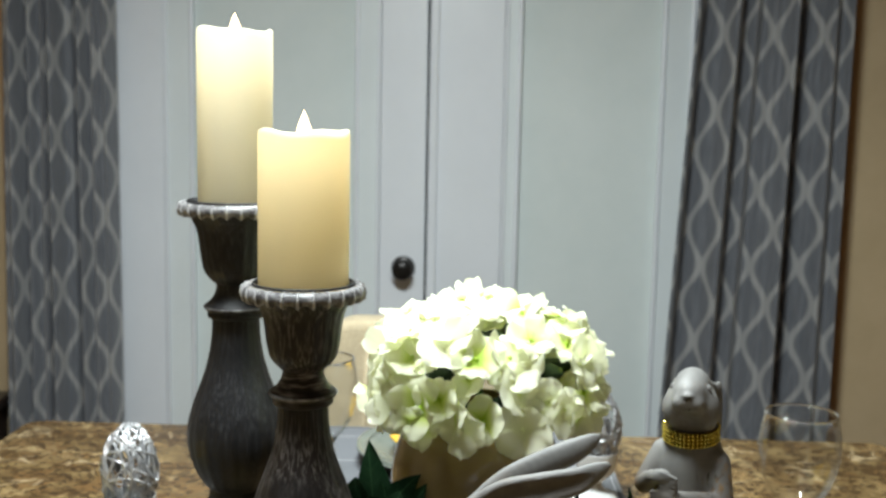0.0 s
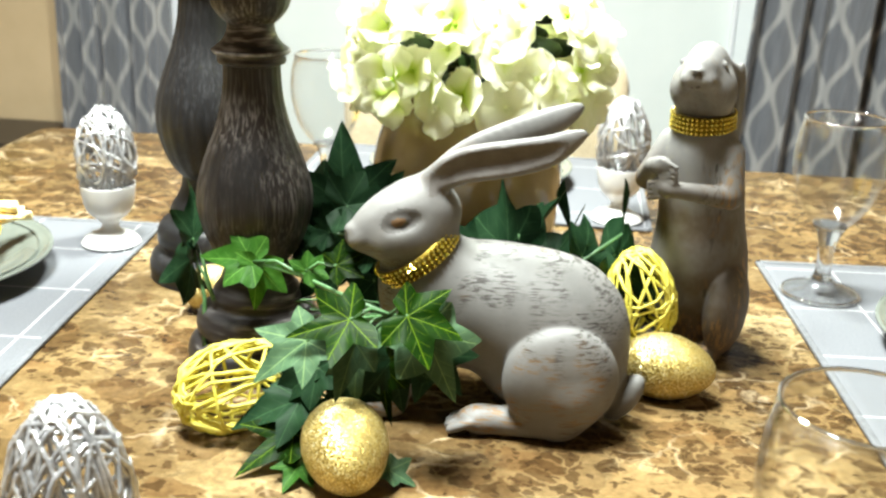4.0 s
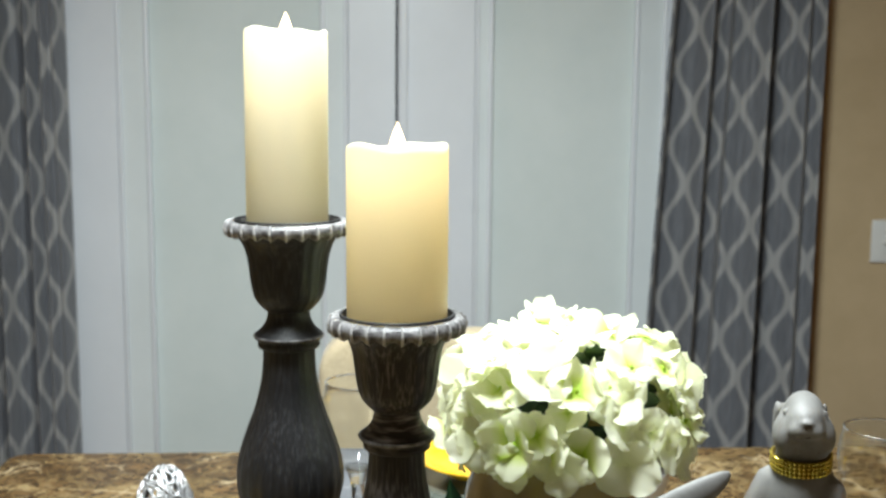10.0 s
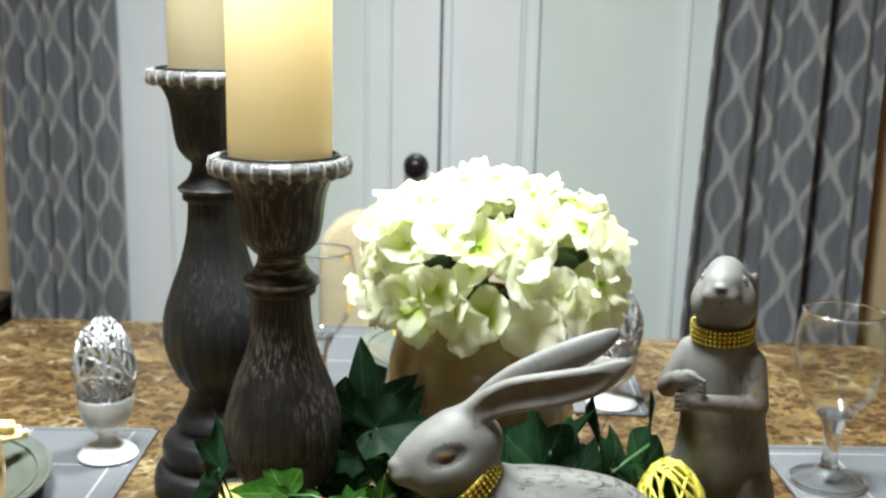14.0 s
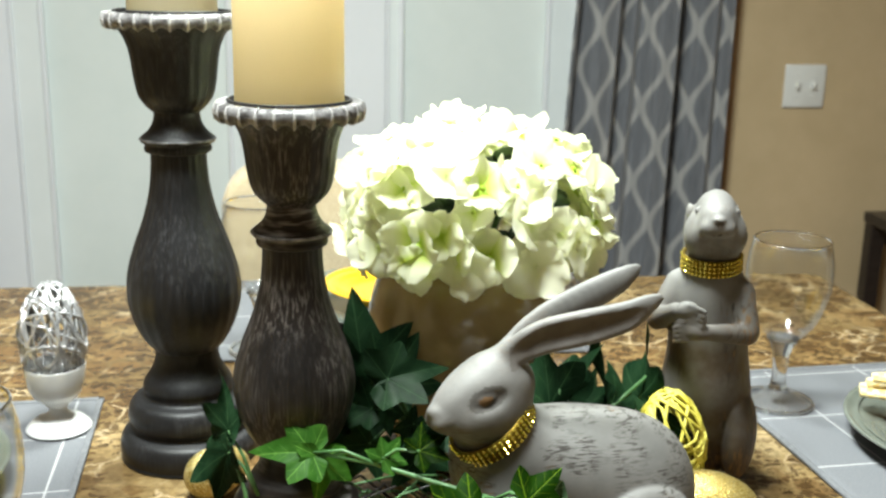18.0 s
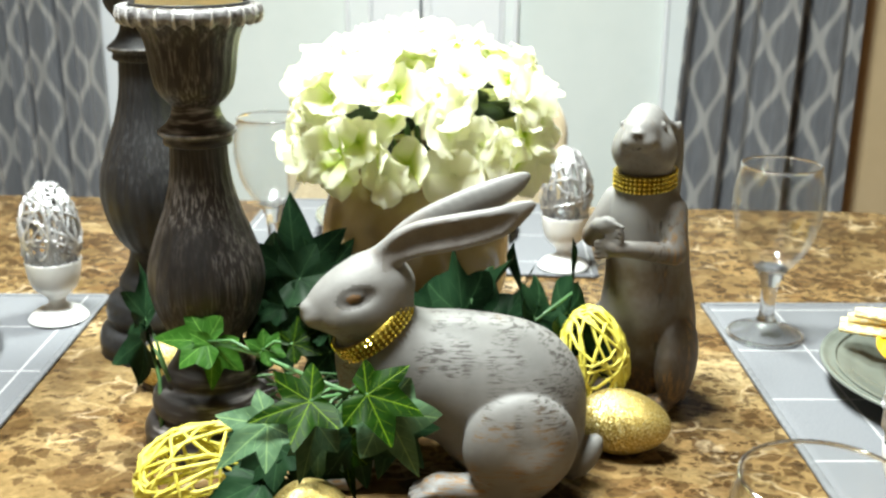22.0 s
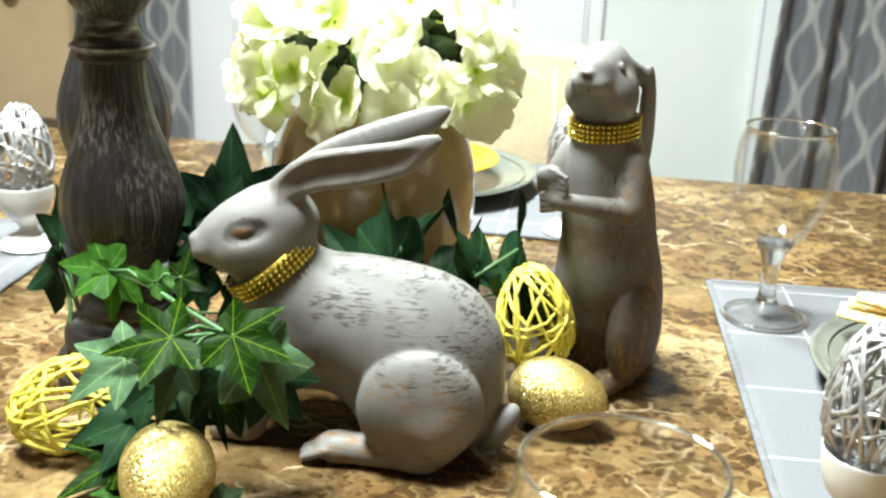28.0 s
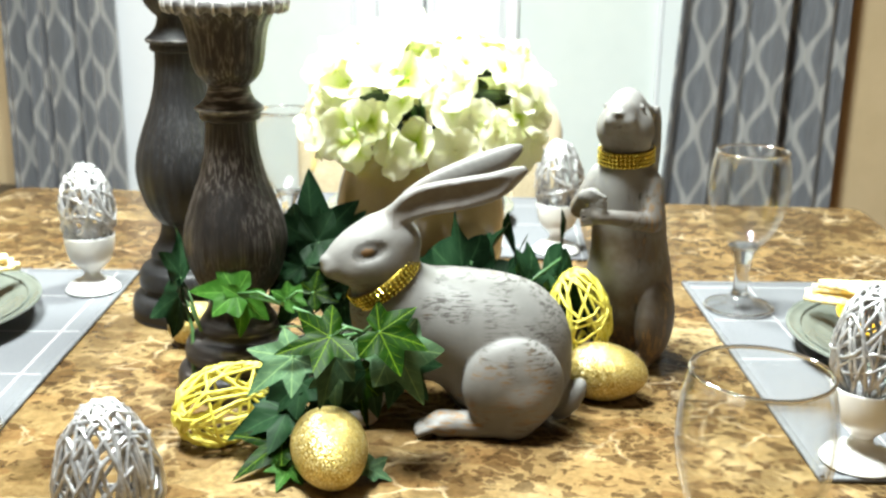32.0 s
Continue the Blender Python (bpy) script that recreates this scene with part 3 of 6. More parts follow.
def thing(name, label, category, m=None, group="", kind=""):
    ob = new(name)
    ob.empty_display_size = 0.05
    if m is not None:
        ob.matrix_basis = m
    return tagged(ob, label, category, group, kind)


def solid(name, bm, material, label, category, m=None, group="", kind="", smooth=True):
    ob = new(name, mesh_of(name, bm, material, smooth))
    if m is not None:
        ob.matrix_basis = m
    return tagged(ob, label, category, group, kind)


def lathe(profile, seg=48, wave=None):
    """Turns (radius, height) pairs round z. wave(angle, index) scales the radius."""
    bm = bmesh.new()
    rings = []
    for i, (r, z) in enumerate(profile):
        if r < 1e-6:
            rings.append([bm.verts.new((0, 0, z))])
        else:
            rings.append([bm.verts.new((r * (wave(a, i) if wave else 1) * math.cos(a), r * (wave(a, i) if wave else 1) * math.sin(a), z))
                          for a in (2 * math.pi * k / seg for k in range(seg))])
    for a, b in zip(rings, rings[1:]):
        for k in range(seg):
            q = [a[k % len(a)], a[(k + 1) % len(a)], b[(k + 1) % len(b)], b[k % len(b)]]
            q = [v for j, v in enumerate(q) if v not in q[:j]]
            if len(q) > 2:
                bm.faces.new(q)
    bmesh.ops.recalc_face_normals(bm, faces=bm.faces)
    return bm


def smooth_profile(points, n=4):
    """A Catmull-Rom curve through (radius, height) points."""
    out = []
    p = [points[0], *points, points[-1]]
    for a, b, c, d in zip(p, p[1:], p[2:], p[3:]):
        for k in range(n):
            t = k / n
            out.append(tuple(0.5 * (2 * b[i] + (c[i] - a[i]) * t + (2 * a[i] - 5 * b[i] + 4 * c[i] - d[i]) * t * t
                                    + (3 * b[i] - a[i] - 3 * c[i] + d[i]) * t ** 3) for i in range(2)))
    out.append(points[-1])
    return [(max(r, 0), z) for r, z in out]


def box(sx, sy, sz, bevel=0.004, at=(0, 0, 0), seg=2, bm=None):
    own = bm is None
    bm = bm or bmesh.new()
    r = bmesh.ops.create_cube(bm, size=1, matrix=Matrix.Translation(at) @ Matrix.Diagonal((sx, sy, sz, 1)))
    if bevel:
        edges = list({e for v in r["verts"] for e in v.link_edges})
        bmesh.ops.bevel(bm, geom=edges, offset=bevel, segments=seg, profile=0.5, affect="EDGES")
    return bm


def tube(points, radius, sides=6, closed=False, bm=None):
    """A round rod along points; radius a number or one for each point."""
    bm = bm or bmesh.new()
    pts = [Vector(p) for p in points]
    n = len(pts)
    rings = []
    up = Vector((0.13, 0.31, 0.94))
    for i, p in enumerate(pts):
        a, b = (pts[i - 1], pts[(i + 1) % n]) if closed else (pts[max(i - 1, 0)], pts[min(i + 1, n - 1)])
        d = (b - a).normalized()
        side = d.cross(up)
        side = side.normalized() if side.length > 1e-4 else Vector((1, 0, 0))
        up = side.cross(d).normalized()
        r = radius[i] if isinstance(radius, (list, tuple)) else radius
        rings.append([bm.verts.new(p + r * (math.cos(t) * side + math.sin(t) * up)) for t in (2 * math.pi * k / sides for k in range(sides))])
    pairs = list(zip(rings, rings[1:]))
    for a, b in pairs:
        for k in range(sides):
            bm.faces.new((a[k], a[(k + 1) % sides], b[(k + 1) % sides], b[k]))
    if closed:
        a, b = rings[-1], rings[0]
        best = min(range(sides), key=lambda s: sum((a[k].co - b[(k + s) % sides].co).length for k in range(sides)))
        for k in range(sides):
            bm.faces.new((a[k], a[(k + 1) % sides], b[(k + 1 + best) % sides], b[(k + best) % sides]))
    else:
        bm.faces.new(rings[0][::-1])
        bm.faces.new(rings[-1])
    return bm


def ellipsoid(rx, ry, rz, at=(0, 0, 0), sub=3):
    bm = bmesh.new()
    bmesh.ops.create_icosphere(bm, subdivisions=sub, radius=1, matrix=Matrix.Translation(at) @ Matrix.Diagonal((rx, ry, rz, 1)))
    return bm


# ---- blended solids for the two statues ----


def smin(a, b, k):
    h = np.clip(0.5 + 0.5 * (b - a) / k, 0, 1)
    return b + (a - b) * h - k * h * (1 - h)


class Clay:
    """A solid built up from soft blobs on a grid and skinned by surface nets."""

    def __init__(self, low, high, step):
        self.low, self.step = np.array(low, float), step
        self.axes = [np.arange(a, b, step) for a, b in zip(low, high)]
        self.p = np.stack(np.meshgrid(*self.axes, indexing="ij"), -1).astype(np.float32)
        self.d = np.full(self.p.shape[:3], 1.0, np.float32)

    def blob(self, at, radii, turn=(0, 0, 0)):
        rot = np.array(Euler([radians(v) for v in turn]).to_matrix(), np.float32)
        q = (self.p - np.array(at, np.float32)) @ rot
        r = np.array(radii, np.float32)
        k0 = np.linalg.norm(q / r, axis=-1)
        k1 = np.linalg.norm(q / (r * r), axis=-1) + 1e-9
        return k0 * (k0 - 1) / k1

    def rod(self, a, b, ra, rb):
        a, b = np.array(a, np.float32), np.array(b, np.float32)
        ab = b - a
        t = np.clip(((self.p - a) @ ab) / (ab @ ab), 0, 1)
        return np.linalg.norm(self.p - a - t[..., None] * ab, axis=-1) - (ra + (rb - ra) * t)

    def add(self, d, k=0.012):
        self.d = smin(self.d, d, k)
        return self

    def cut(self, d, k=0.004):
        self.d = -smin(-self.d, d, k)
        return self

    def mesh(self):
        d = self.d
        inside = d < 0
        c = np.stack([inside[i:d.shape[0] - 1 + i, j:d.shape[1] - 1 + j, k:d.shape[2] - 1 + k] for i in (0, 1) for j in (0, 1) for k in (0, 1)])
        mixed = c.any(0) & ~c.all(0)
        cells = np.argwhere(mixed)
        index = np.full(mixed.shape, -1)
        index[mixed] = np.arange(len(cells))
        total, count = np.zeros((len(cells), 3)), np.zeros(len(cells))
        corners = [(i, j, k) for i in (0, 1) for j in (0, 1) for k in (0, 1)]
        for a in corners:
            for ax in range(3):
                if a[ax]:
                    continue
                b = list(a)
                b[ax] = 1
                da = d[tuple((cells + a).T)]
                db = d[tuple((cells + b).T)]
                cross = (da < 0) != (db < 0)
                t = np.where(cross, da / np.where(cross, da - db, 1), 0)
                pt = np.array(a, float) + np.outer(t, np.eye(3)[ax])
                total += pt * cross[:, None]
                count += cross
        verts = self.low + (cells + total / count[:, None]) * self.step
        faces = []
        for ax in range(3):
            u, v = (ax + 1) % 3, (ax + 2) % 3
            n = list(d.shape)
            lo = [slice(1, n[i] - 1) for i in range(3)]
            hi = list(lo)
            lo[ax], hi[ax] = slice(0, n[ax] - 1), slice(1, n[ax])
            a, b = inside[tuple(lo)], inside[tuple(hi)]
            at = np.argwhere(a != b)
            flip = a[tuple(at.T)]
            base = at.copy()
            for i in range(3):
                if i != ax:
                    base[:, i] += 1
            quad = []
            for du, dv in ((0, 0), (1, 0), (1, 1), (0, 1)):
                e = base.copy()
                e[:, u] -= du
                e[:, v] -= dv
                quad.append(index[tuple(e.T)])
            quad = np.stack(quad, 1)
            quad[flip] = quad[flip][:, ::-1]
            faces.append(quad)
        faces = np.concatenate(faces)
        me = bpy.data.meshes.new("clay")
        me.from_pydata(verts.tolist(), [], faces[(faces >= 0).all(1)].tolist())
        bm = bmesh.new()
        bm.from_mesh(me)
        bpy.data.meshes.remove(me)
        bmesh.ops.smooth_vert(bm, verts=bm.verts, factor=0.5, use_axis_x=True, use_axis_y=True, use_axis_z=True)
        bmesh.ops.recalc_face_normals(bm, faces=bm.faces)
        return bm

# ---- room ----
X0, X1, Y0, H = -2.6, 2.9, -3.2, 2.62


def slab(name, sx, sy, sz, at, material, label, category):
    return solid(name, box(sx, sy, sz, 0), material, label, category, Matrix.Translation(at), kind="structure", smooth=False)


slab("floor", X1 - X0, WALL - Y0 + 0.3, 0.1, ((X0 + X1) / 2, (WALL + Y0) / 2, -0.05), "floor", "dark brown wooden floor of the dining room", "floor")
slab("ceiling", X1 - X0, WALL - Y0 + 0.3, 0.1, ((X0 + X1) / 2, (WALL + Y0) / 2, H + 0.05), "ceiling", "plain white painted ceiling", "ceiling")
slab("wall_west", 0.12, WALL - Y0, H, (X0 - 0.06, (WALL + Y0) / 2, H / 2), "wall", "plain tan painted wall", "wall")
slab("wall_east", 0.12, WALL - Y0, H, (X1 + 0.06, (WALL + Y0) / 2, H / 2), "wall", "plain tan painted wall", "wall")
slab("wall_south", X1 - X0, 0.12, H, ((X0 + X1) / 2, Y0 - 0.06, H / 2), "wall", "plain tan painted wall", "wall")

# the wall behind the curtains, with the opening of the double door
DL, DR, DT = -0.955, 0.815, 2.10
slab("wall_north", DL - X0, 0.14, H, ((DL + X0) / 2, WALL + 0.07, H / 2), "wall", "tan painted wall beside the double door", "wall")
slab("wall_north_east", X1 - DR, 0.14, H, ((DR + X1) / 2, WALL + 0.07, H / 2), "wall", "tan painted wall with a light switch", "wall")
slab("wall_over_door", DR - DL, 0.14, H - DT, ((DL + DR) / 2, WALL + 0.07, (H + DT) / 2), "wall", "tan painted wall above the double door", "wall")

for side, x0, x1 in ((-1, DL, -0.07), (1, -0.07, DR)):
    door = thing("door_1" if side < 0 else "door_2", "white painted patio door with one tall frosted pane", "door",
                 Matrix.Translation(((x0 + x1) / 2, WALL + 0.035, 0)), kind="structure")
    w = x1 - x0 - 0.006
    inner, outer = 0.125, 0.155
    a, b = (outer, inner) if side < 0 else (0.203, 0.165)
    part("stile", box(a, 0.045, DT - 0.01, 0.003, (-w / 2 + a / 2, 0, DT / 2)), "door", door, smooth=False)
    part("stile", box(b, 0.045, DT - 0.01, 0.003, (w / 2 - b / 2, 0, DT / 2)), "door", door, smooth=False)
    cx, gw = (a - b) / 2, w - a - b
    part("rail", box(gw, 0.044, 0.22, 0.003, (cx, 0, DT - 0.115), 2), "door", door, smooth=False)
    part("rail", box(gw, 0.044, 0.26, 0.003, (cx, 0, 0.14)), "door", door, smooth=False)
    zc, gh = 1.07, DT - 0.495
    part("pane", box(gw, 0.012, gh, 0, (cx, 0.010, zc)), "pane", door, "frosted pale green glass pane", smooth=False)
    # moulded frame that holds the pane: a flat strip with a rounded bead on each edge
    wl, wr, wt = (0.082, 0.070, 0.085) if side < 0 else (0.046, 0.085, 0.085)
    for dx, wide in ((-1, wl), (1, wr)):
        edge = cx + dx * gw / 2
        part("pane_frame", box(wide, 0.020, gh, 0.003, (edge - dx * wide / 2, -0.006, zc)), "pane_frame", door, smooth=False)
        part("bead", box(0.010, 0.012, gh, 0.004, (edge - dx * 0.006, -0.021, zc), 3), "door", door)
        part("bead", box(0.012, 0.016, gh - wt, 0.005, (edge - dx * (wide - 0.004), -0.016, zc - wt / 2), 3), "door", door)
    part("pane_frame", box(gw - wl - wr, 0.019, wt, 0.003, (cx + (wl - wr) / 2, -0.006, zc + gh / 2 - wt / 2)), "pane_frame", door, smooth=False)
    part("bead", box(gw - wl - wr, 0.015, 0.012, 0.005, (cx + (wl - wr) / 2, -0.016, zc + gh / 2 - wt + 0.004), 3), "door", door)
    # two small dark studs stand for the hinges
    if side > 0:
        for hz in (1.52, 1.62):
            part("hinge_stud", lathe([(0, 0), (0.006, 0), (0.006, 0.010), (0.004, 0.013), (0, 0.013)], 12), "bronze", door, "small dark hinge stud", pose(cx + gw / 2 + 0.010, -0.0225, hz, 90, 0, 0))
    if side < 0:
        knob = part("door_knob", lathe(smooth_profile([(0.011, 0.0), (0.011, 0.026), (0.022, 0.034), (0.029, 0.044), (0.026, 0.056), (0.014, 0.063), (0, 0.064)]), 32),
                    "bronze", door, "round dark bronze knob", pose(w / 2 - 0.058, -0.0215, 0.988, 90, 0, 0))
        part("rose", lathe([(0, 0), (0.033, 0), (0.033, 0.005), (0.028, 0.009), (0, 0.009)], 32), "bronze", knob, m=Matrix.Translation((0, 0, 0.0)))
astragal = solid("trim", box(0.02, 0.012, DT - 0.02, 0.003), "door", "white strip over the gap of the double door", "trim",
                 Matrix.Translation((-0.052, WALL + 0.004, DT / 2)), kind="structure", smooth=False)


def curtain(x0, x1, flare, label, seed):
    """A pleated panel that hangs from above the picture nearly to the floor."""
    rnd = random.Random(seed)
    cols, top, low = 150, 2.35, 0.04
    folds = [(rnd.uniform(0.018, 0.034), 2 * math.pi * k * rnd.uniform(0.93, 1.07), rnd.uniform(0, 6.28)) for k in (3, 5, 8)]
    bm = bmesh.new()
    uv = bm.loops.layers.uv.new("UVMap")
    rows = [top + (low - top) * j / 40 for j in range(41)]
    grid, arc = [], []
    for j, z in enumerate(rows):
        t = (top - z) / (top - low)
        line, length, last = [], 0, None
        lens = []
        for i in range(cols + 1):
            s = i / cols
            x = x0 - flare[0] * t + s * (x1 - x0 + (flare[0] + flare[1]) * t)
            y = sum(a * (0.8 + 0.25 * math.sin(2.1 * t + ph)) * math.sin(w * s + ph + 0.25 * math.sin(3 * t)) for a, w, ph in folds[:2])
            y = 1.15 * y + 0.015 * math.sin(folds[2][1] * s + folds[2][2])
            p = Vector((x, WALL - 0.075 + y, z))
            if last is not None:
                length += math.hypot(p.x - last.x, p.y - last.y)
            last = p
            lens.append(length)
            line.append(bm.verts.new(p))
        grid.append(line)
        arc.append([v * 1.0 for v in lens])
    for j in range(40):
        for i in range(cols):
            f = bm.faces.new((grid[j][i], grid[j + 1][i], grid[j + 1][i + 1], grid[j][i + 1]))
            for loop, (jj, ii) in zip(f.loops, ((j, i), (j + 1, i), (j + 1, i + 1), (j, i + 1))):
                loop[uv].uv = (arc[jj][ii], rows[jj])
    ob = solid("curtain", bm, "curtain", label, "curtain", group="curtains of the double door")
    th = ob.modifiers.new("thickness", "SOLIDIFY")
    th.thickness = 0.002
    return ob


curtain(-1.19, -0.912, (0.03, 0.012), "grey curtain with a pale ogee lattice, hanging beside the door", 4)
curtain(0.658, 1.03, (0.112, -0.002), "charcoal grey curtain with a pale ogee lattice, hanging beside the door", 11)
solid("curtain_rod", tube([(-1.32, WALL - 0.075, 2.37), (1.2, WALL - 0.075, 2.37)], 0.014, 16), "black", "black metal curtain rod above the double door", "curtain rod")
slab("trim_2", 0.02, 0.016, DT, (1.067, WALL - 0.008, DT / 2), "trim", "narrow brown wooden trim beside the curtain", "trim")
slab("trim_3", 0.02, 0.016, DT, (-1.225, WALL - 0.008, DT / 2), "trim", "narrow brown wooden trim beside the curtain", "trim")

sw = thing("light_switch", "white double toggle light switch on the tan wall", "light switch", Matrix.Translation((1.284, WALL - 0.004, 1.073)))
part("plate", box(0.117, 0.008, 0.117, 0.003), "switch", sw)
for dx in (-0.023, 0.023):
    part("toggle", box(0.009, 0.016, 0.02, 0.002, (dx, -0.008, 0.003)), "switch", sw)
    for dz in (-0.03, 0.03):
        part("screw", lathe([(0, 0), (0.003, 0), (0.002, 0.0016), (0, 0.002)], 10), "switch", sw, m=pose(dx, -0.004, dz, 90, 0, 0))

# ---- table ----
TX0, TX1, TY0, TY1 = -0.652, 0.712, -0.515, 0.838
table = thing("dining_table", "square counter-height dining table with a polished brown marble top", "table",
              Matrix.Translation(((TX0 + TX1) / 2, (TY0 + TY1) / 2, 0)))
bm = bmesh.new()
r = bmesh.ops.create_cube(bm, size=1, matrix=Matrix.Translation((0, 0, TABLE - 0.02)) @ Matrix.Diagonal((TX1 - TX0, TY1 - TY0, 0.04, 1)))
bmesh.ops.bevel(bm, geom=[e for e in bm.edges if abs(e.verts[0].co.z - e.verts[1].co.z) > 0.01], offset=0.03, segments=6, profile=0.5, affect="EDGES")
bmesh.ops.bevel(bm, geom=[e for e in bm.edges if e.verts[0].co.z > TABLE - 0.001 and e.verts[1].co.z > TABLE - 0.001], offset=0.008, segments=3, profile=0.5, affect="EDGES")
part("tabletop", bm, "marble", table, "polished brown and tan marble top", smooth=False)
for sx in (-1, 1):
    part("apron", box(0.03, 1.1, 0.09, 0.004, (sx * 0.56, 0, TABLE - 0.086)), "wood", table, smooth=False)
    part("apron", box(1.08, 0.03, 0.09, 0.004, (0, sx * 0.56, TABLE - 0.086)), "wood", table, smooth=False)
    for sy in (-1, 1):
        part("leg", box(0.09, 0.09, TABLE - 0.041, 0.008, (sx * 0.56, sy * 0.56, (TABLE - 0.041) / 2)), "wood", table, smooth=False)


def placemat(cx, cy, w, d, turn, label, shift=(0.0, 0.0)):
    bm = bmesh.new()
    uv = bm.loops.layers.uv.new("UVMap")
    nx, ny = 30, 22
    g = [[bm.verts.new(((i / nx - 0.5) * w, (j / ny - 0.5) * d, 0.0006 * noise.noise((i * 0.3 + cx * 9, j * 0.3, cy * 7)))) for j in range(ny + 1)] for i in range(nx + 1)]
    for i in range(nx):
        for j in range(ny):
            f = bm.faces.new((g[i][j], g[i + 1][j], g[i + 1][j + 1], g[i][j + 1]))
            for loop in f.loops:
                loop[uv].uv = (loop.vert.co.x + shift[0], loop.vert.co.y + shift[1])
    mat = thing("placemat", label, "placemat", pose(cx, cy, TABLE + 0.0035, 0, 0, turn), "placemats on the table")
    body = part("cloth", bm, "placemat", mat)
    body.modifiers.new("thickness", "SOLIDIFY").thickness = 0.0022
    for sx, sy, lx, ly in ((0, 1, w, 0.006), (0, -1, w, 0.006), (1, 0, 0.006, d), (-1, 0, 0.006, d)):
        part("hem", box(lx, ly, 0.003, 0.001, (sx * (w / 2 - 0.003), sy * (d / 2 - 0.003), -0.0003)), "hem", mat)
    return mat


placemat(0.550, 0.187, 0.49, 0.335, 93.5, "grey cloth placemat with a pale windowpane check, under the plates", (0.0, 0.02))
placemat(-0.443, 0.165, 0.46, 0.325, -86.8, "grey cloth placemat with a pale windowpane check, under the plates", (0.02, -0.025))
placemat(0.03, 0.668, 0.465, 0.325, 0, "grey cloth placemat with a pale windowpane check, beside the flower vase")

# ---- candlesticks ----


def candlestick(x, y, h, k, wood, label):
    """h: the height of the lip; k: how stout it is."""
    st = thing("candlestick", label, "candlestick", Matrix.Translation((x, y, TABLE)), "candlesticks")
    z = lambda v: v * h  # noqa: E731
    r = lambda pts: [(a * k, z(b)) for a, b in pts]  # noqa: E731
    base = smooth_profile(r([(0, 0), (0.052, 0), (0.0565, 0.010), (0.0575, 0.035), (0.0545, 0.058), (0.0475, 0.068), (0.0462, 0.076), (0.0495, 0.088), (0.0495, 0.112), (0.0455, 0.134), (0.0375, 0.142), (0.0360, 0.152), (0.0370, 0.165), (0.035, 0.18), (0.030, 0.2), (0.0265, 0.225), (0.0255, 0.25)]))
    worn = "stick_worn" if wood == "stick" else wood
    part("base", lathe(base, 56), worn, st)
    lobes = 22
    fl = lambda a, i: 1 + 0.010 * math.cos(lobes * a)  # noqa: E731
    bulb = smooth_profile(r([(0.0255, 0.248), (0.034, 0.275), (0.0415, 0.32), (0.0458, 0.375), (0.0440, 0.43), (0.0372, 0.49), (0.0297, 0.545), (0.0245, 0.60), (0.0222, 0.65), (0.0218, 0.695)]))
    part("stem", lathe(bulb, 110, fl), wood, st)
    part("ring", lathe(smooth_profile(r([(0.0225, 0.685), (0.0258, 0.688), (0.0264, 0.696), (0.0256, 0.702), (0.0266, 0.706), (0.0288, 0.708), (0.0292, 0.715), (0.0270, 0.722), (0.0228, 0.732), (0.0195, 0.747), (0.0180, 0.763), (0.0185, 0.780)])), 48), worn, st)
    part("ring_edge", tube([(0.0290 * k * math.cos(a), 0.0290 * k * math.sin(a), z(0.714)) for a in (2 * math.pi * q / 48 for q in range(48))], 0.0013, 6, True), "lip", st, "edge rubbed with silver")
    part("cup", lathe(smooth_profile(r([(0.0178, 0.770), (0.0225, 0.781), (0.0285, 0.803), (0.0315, 0.838), (0.0330, 0.872), (0.0352, 0.905), (0.0395, 0.932), (0.0452, 0.951), (0.0478, 0.961), (0.0470, 0.968), (0.040, 0.968), (0, 0.966)])), 110, fl), wood, st)
    # scalloped lip with raised silver ribs
    lip = bmesh.new()
    n = 25
    seg = n * 8
    prof = [(-0.0065, -0.004), (-0.001, -0.0085), (0.0030, -0.0080), (0.0050, -0.0050), (0.0054, 0.000), (0.0025, 0.0045), (-0.001, 0.0052), (-0.005, 0.004)]
    rings = []
    for s in range(seg):
        a = 2 * math.pi * s / seg
        b = abs(math.cos(n * a / 2)) ** 3
        rings.append([lip.verts.new(((0.0478 * k + q0 * (0.93 + 0.07 * b)) * math.cos(a), (0.0478 * k + q0 * (0.93 + 0.07 * b)) * math.sin(a), z(0.965) + dz * (0.8 + (0.35 if dz < 0 else 0.0) * b)))
                      for q0, dz in prof])
    for s in range(seg):
        a, b = rings[s], rings[(s + 1) % seg]
        for q in range(len(prof)):
            lip.faces.new((a[q], b[q], b[(q + 1) % len(prof)], a[(q + 1) % len(prof)]))
    bmesh.ops.recalc_face_normals(lip, faces=lip.faces)
    rim = part("rim", lip, "lip", st, "scalloped rim rubbed with silver")
    rib = mesh_of("rib", tube([(0.0478 * k - 0.001, 0, 0.0045), (0.0478 * k + 0.0045, 0, 0.003), (0.0478 * k + 0.0056, 0, -0.002), (0.0478 * k + 0.0044, 0, -0.0075), (0.0478 * k + 0.0005, 0, -0.0100)],
                              [0.0006, 0.0010, 0.0012, 0.0013, 0.0005], 6), "silvered")
    for q in range(n):
        part("rib", rib, None, rim, m=Matrix.Translation((0, 0, z(0.965))) @ pose(0, 0, 0, 0, 0, 360 / n * q))
    part("edge", tube([((0.0478 * k - 0.0045) * math.cos(a), (0.0478 * k - 0.0045) * math.sin(a), z(0.965) + 0.0052) for a in (2 * math.pi * q / 48 for q in range(48))], 0.0012, 6, True), "stick_dark", rim)
    return st


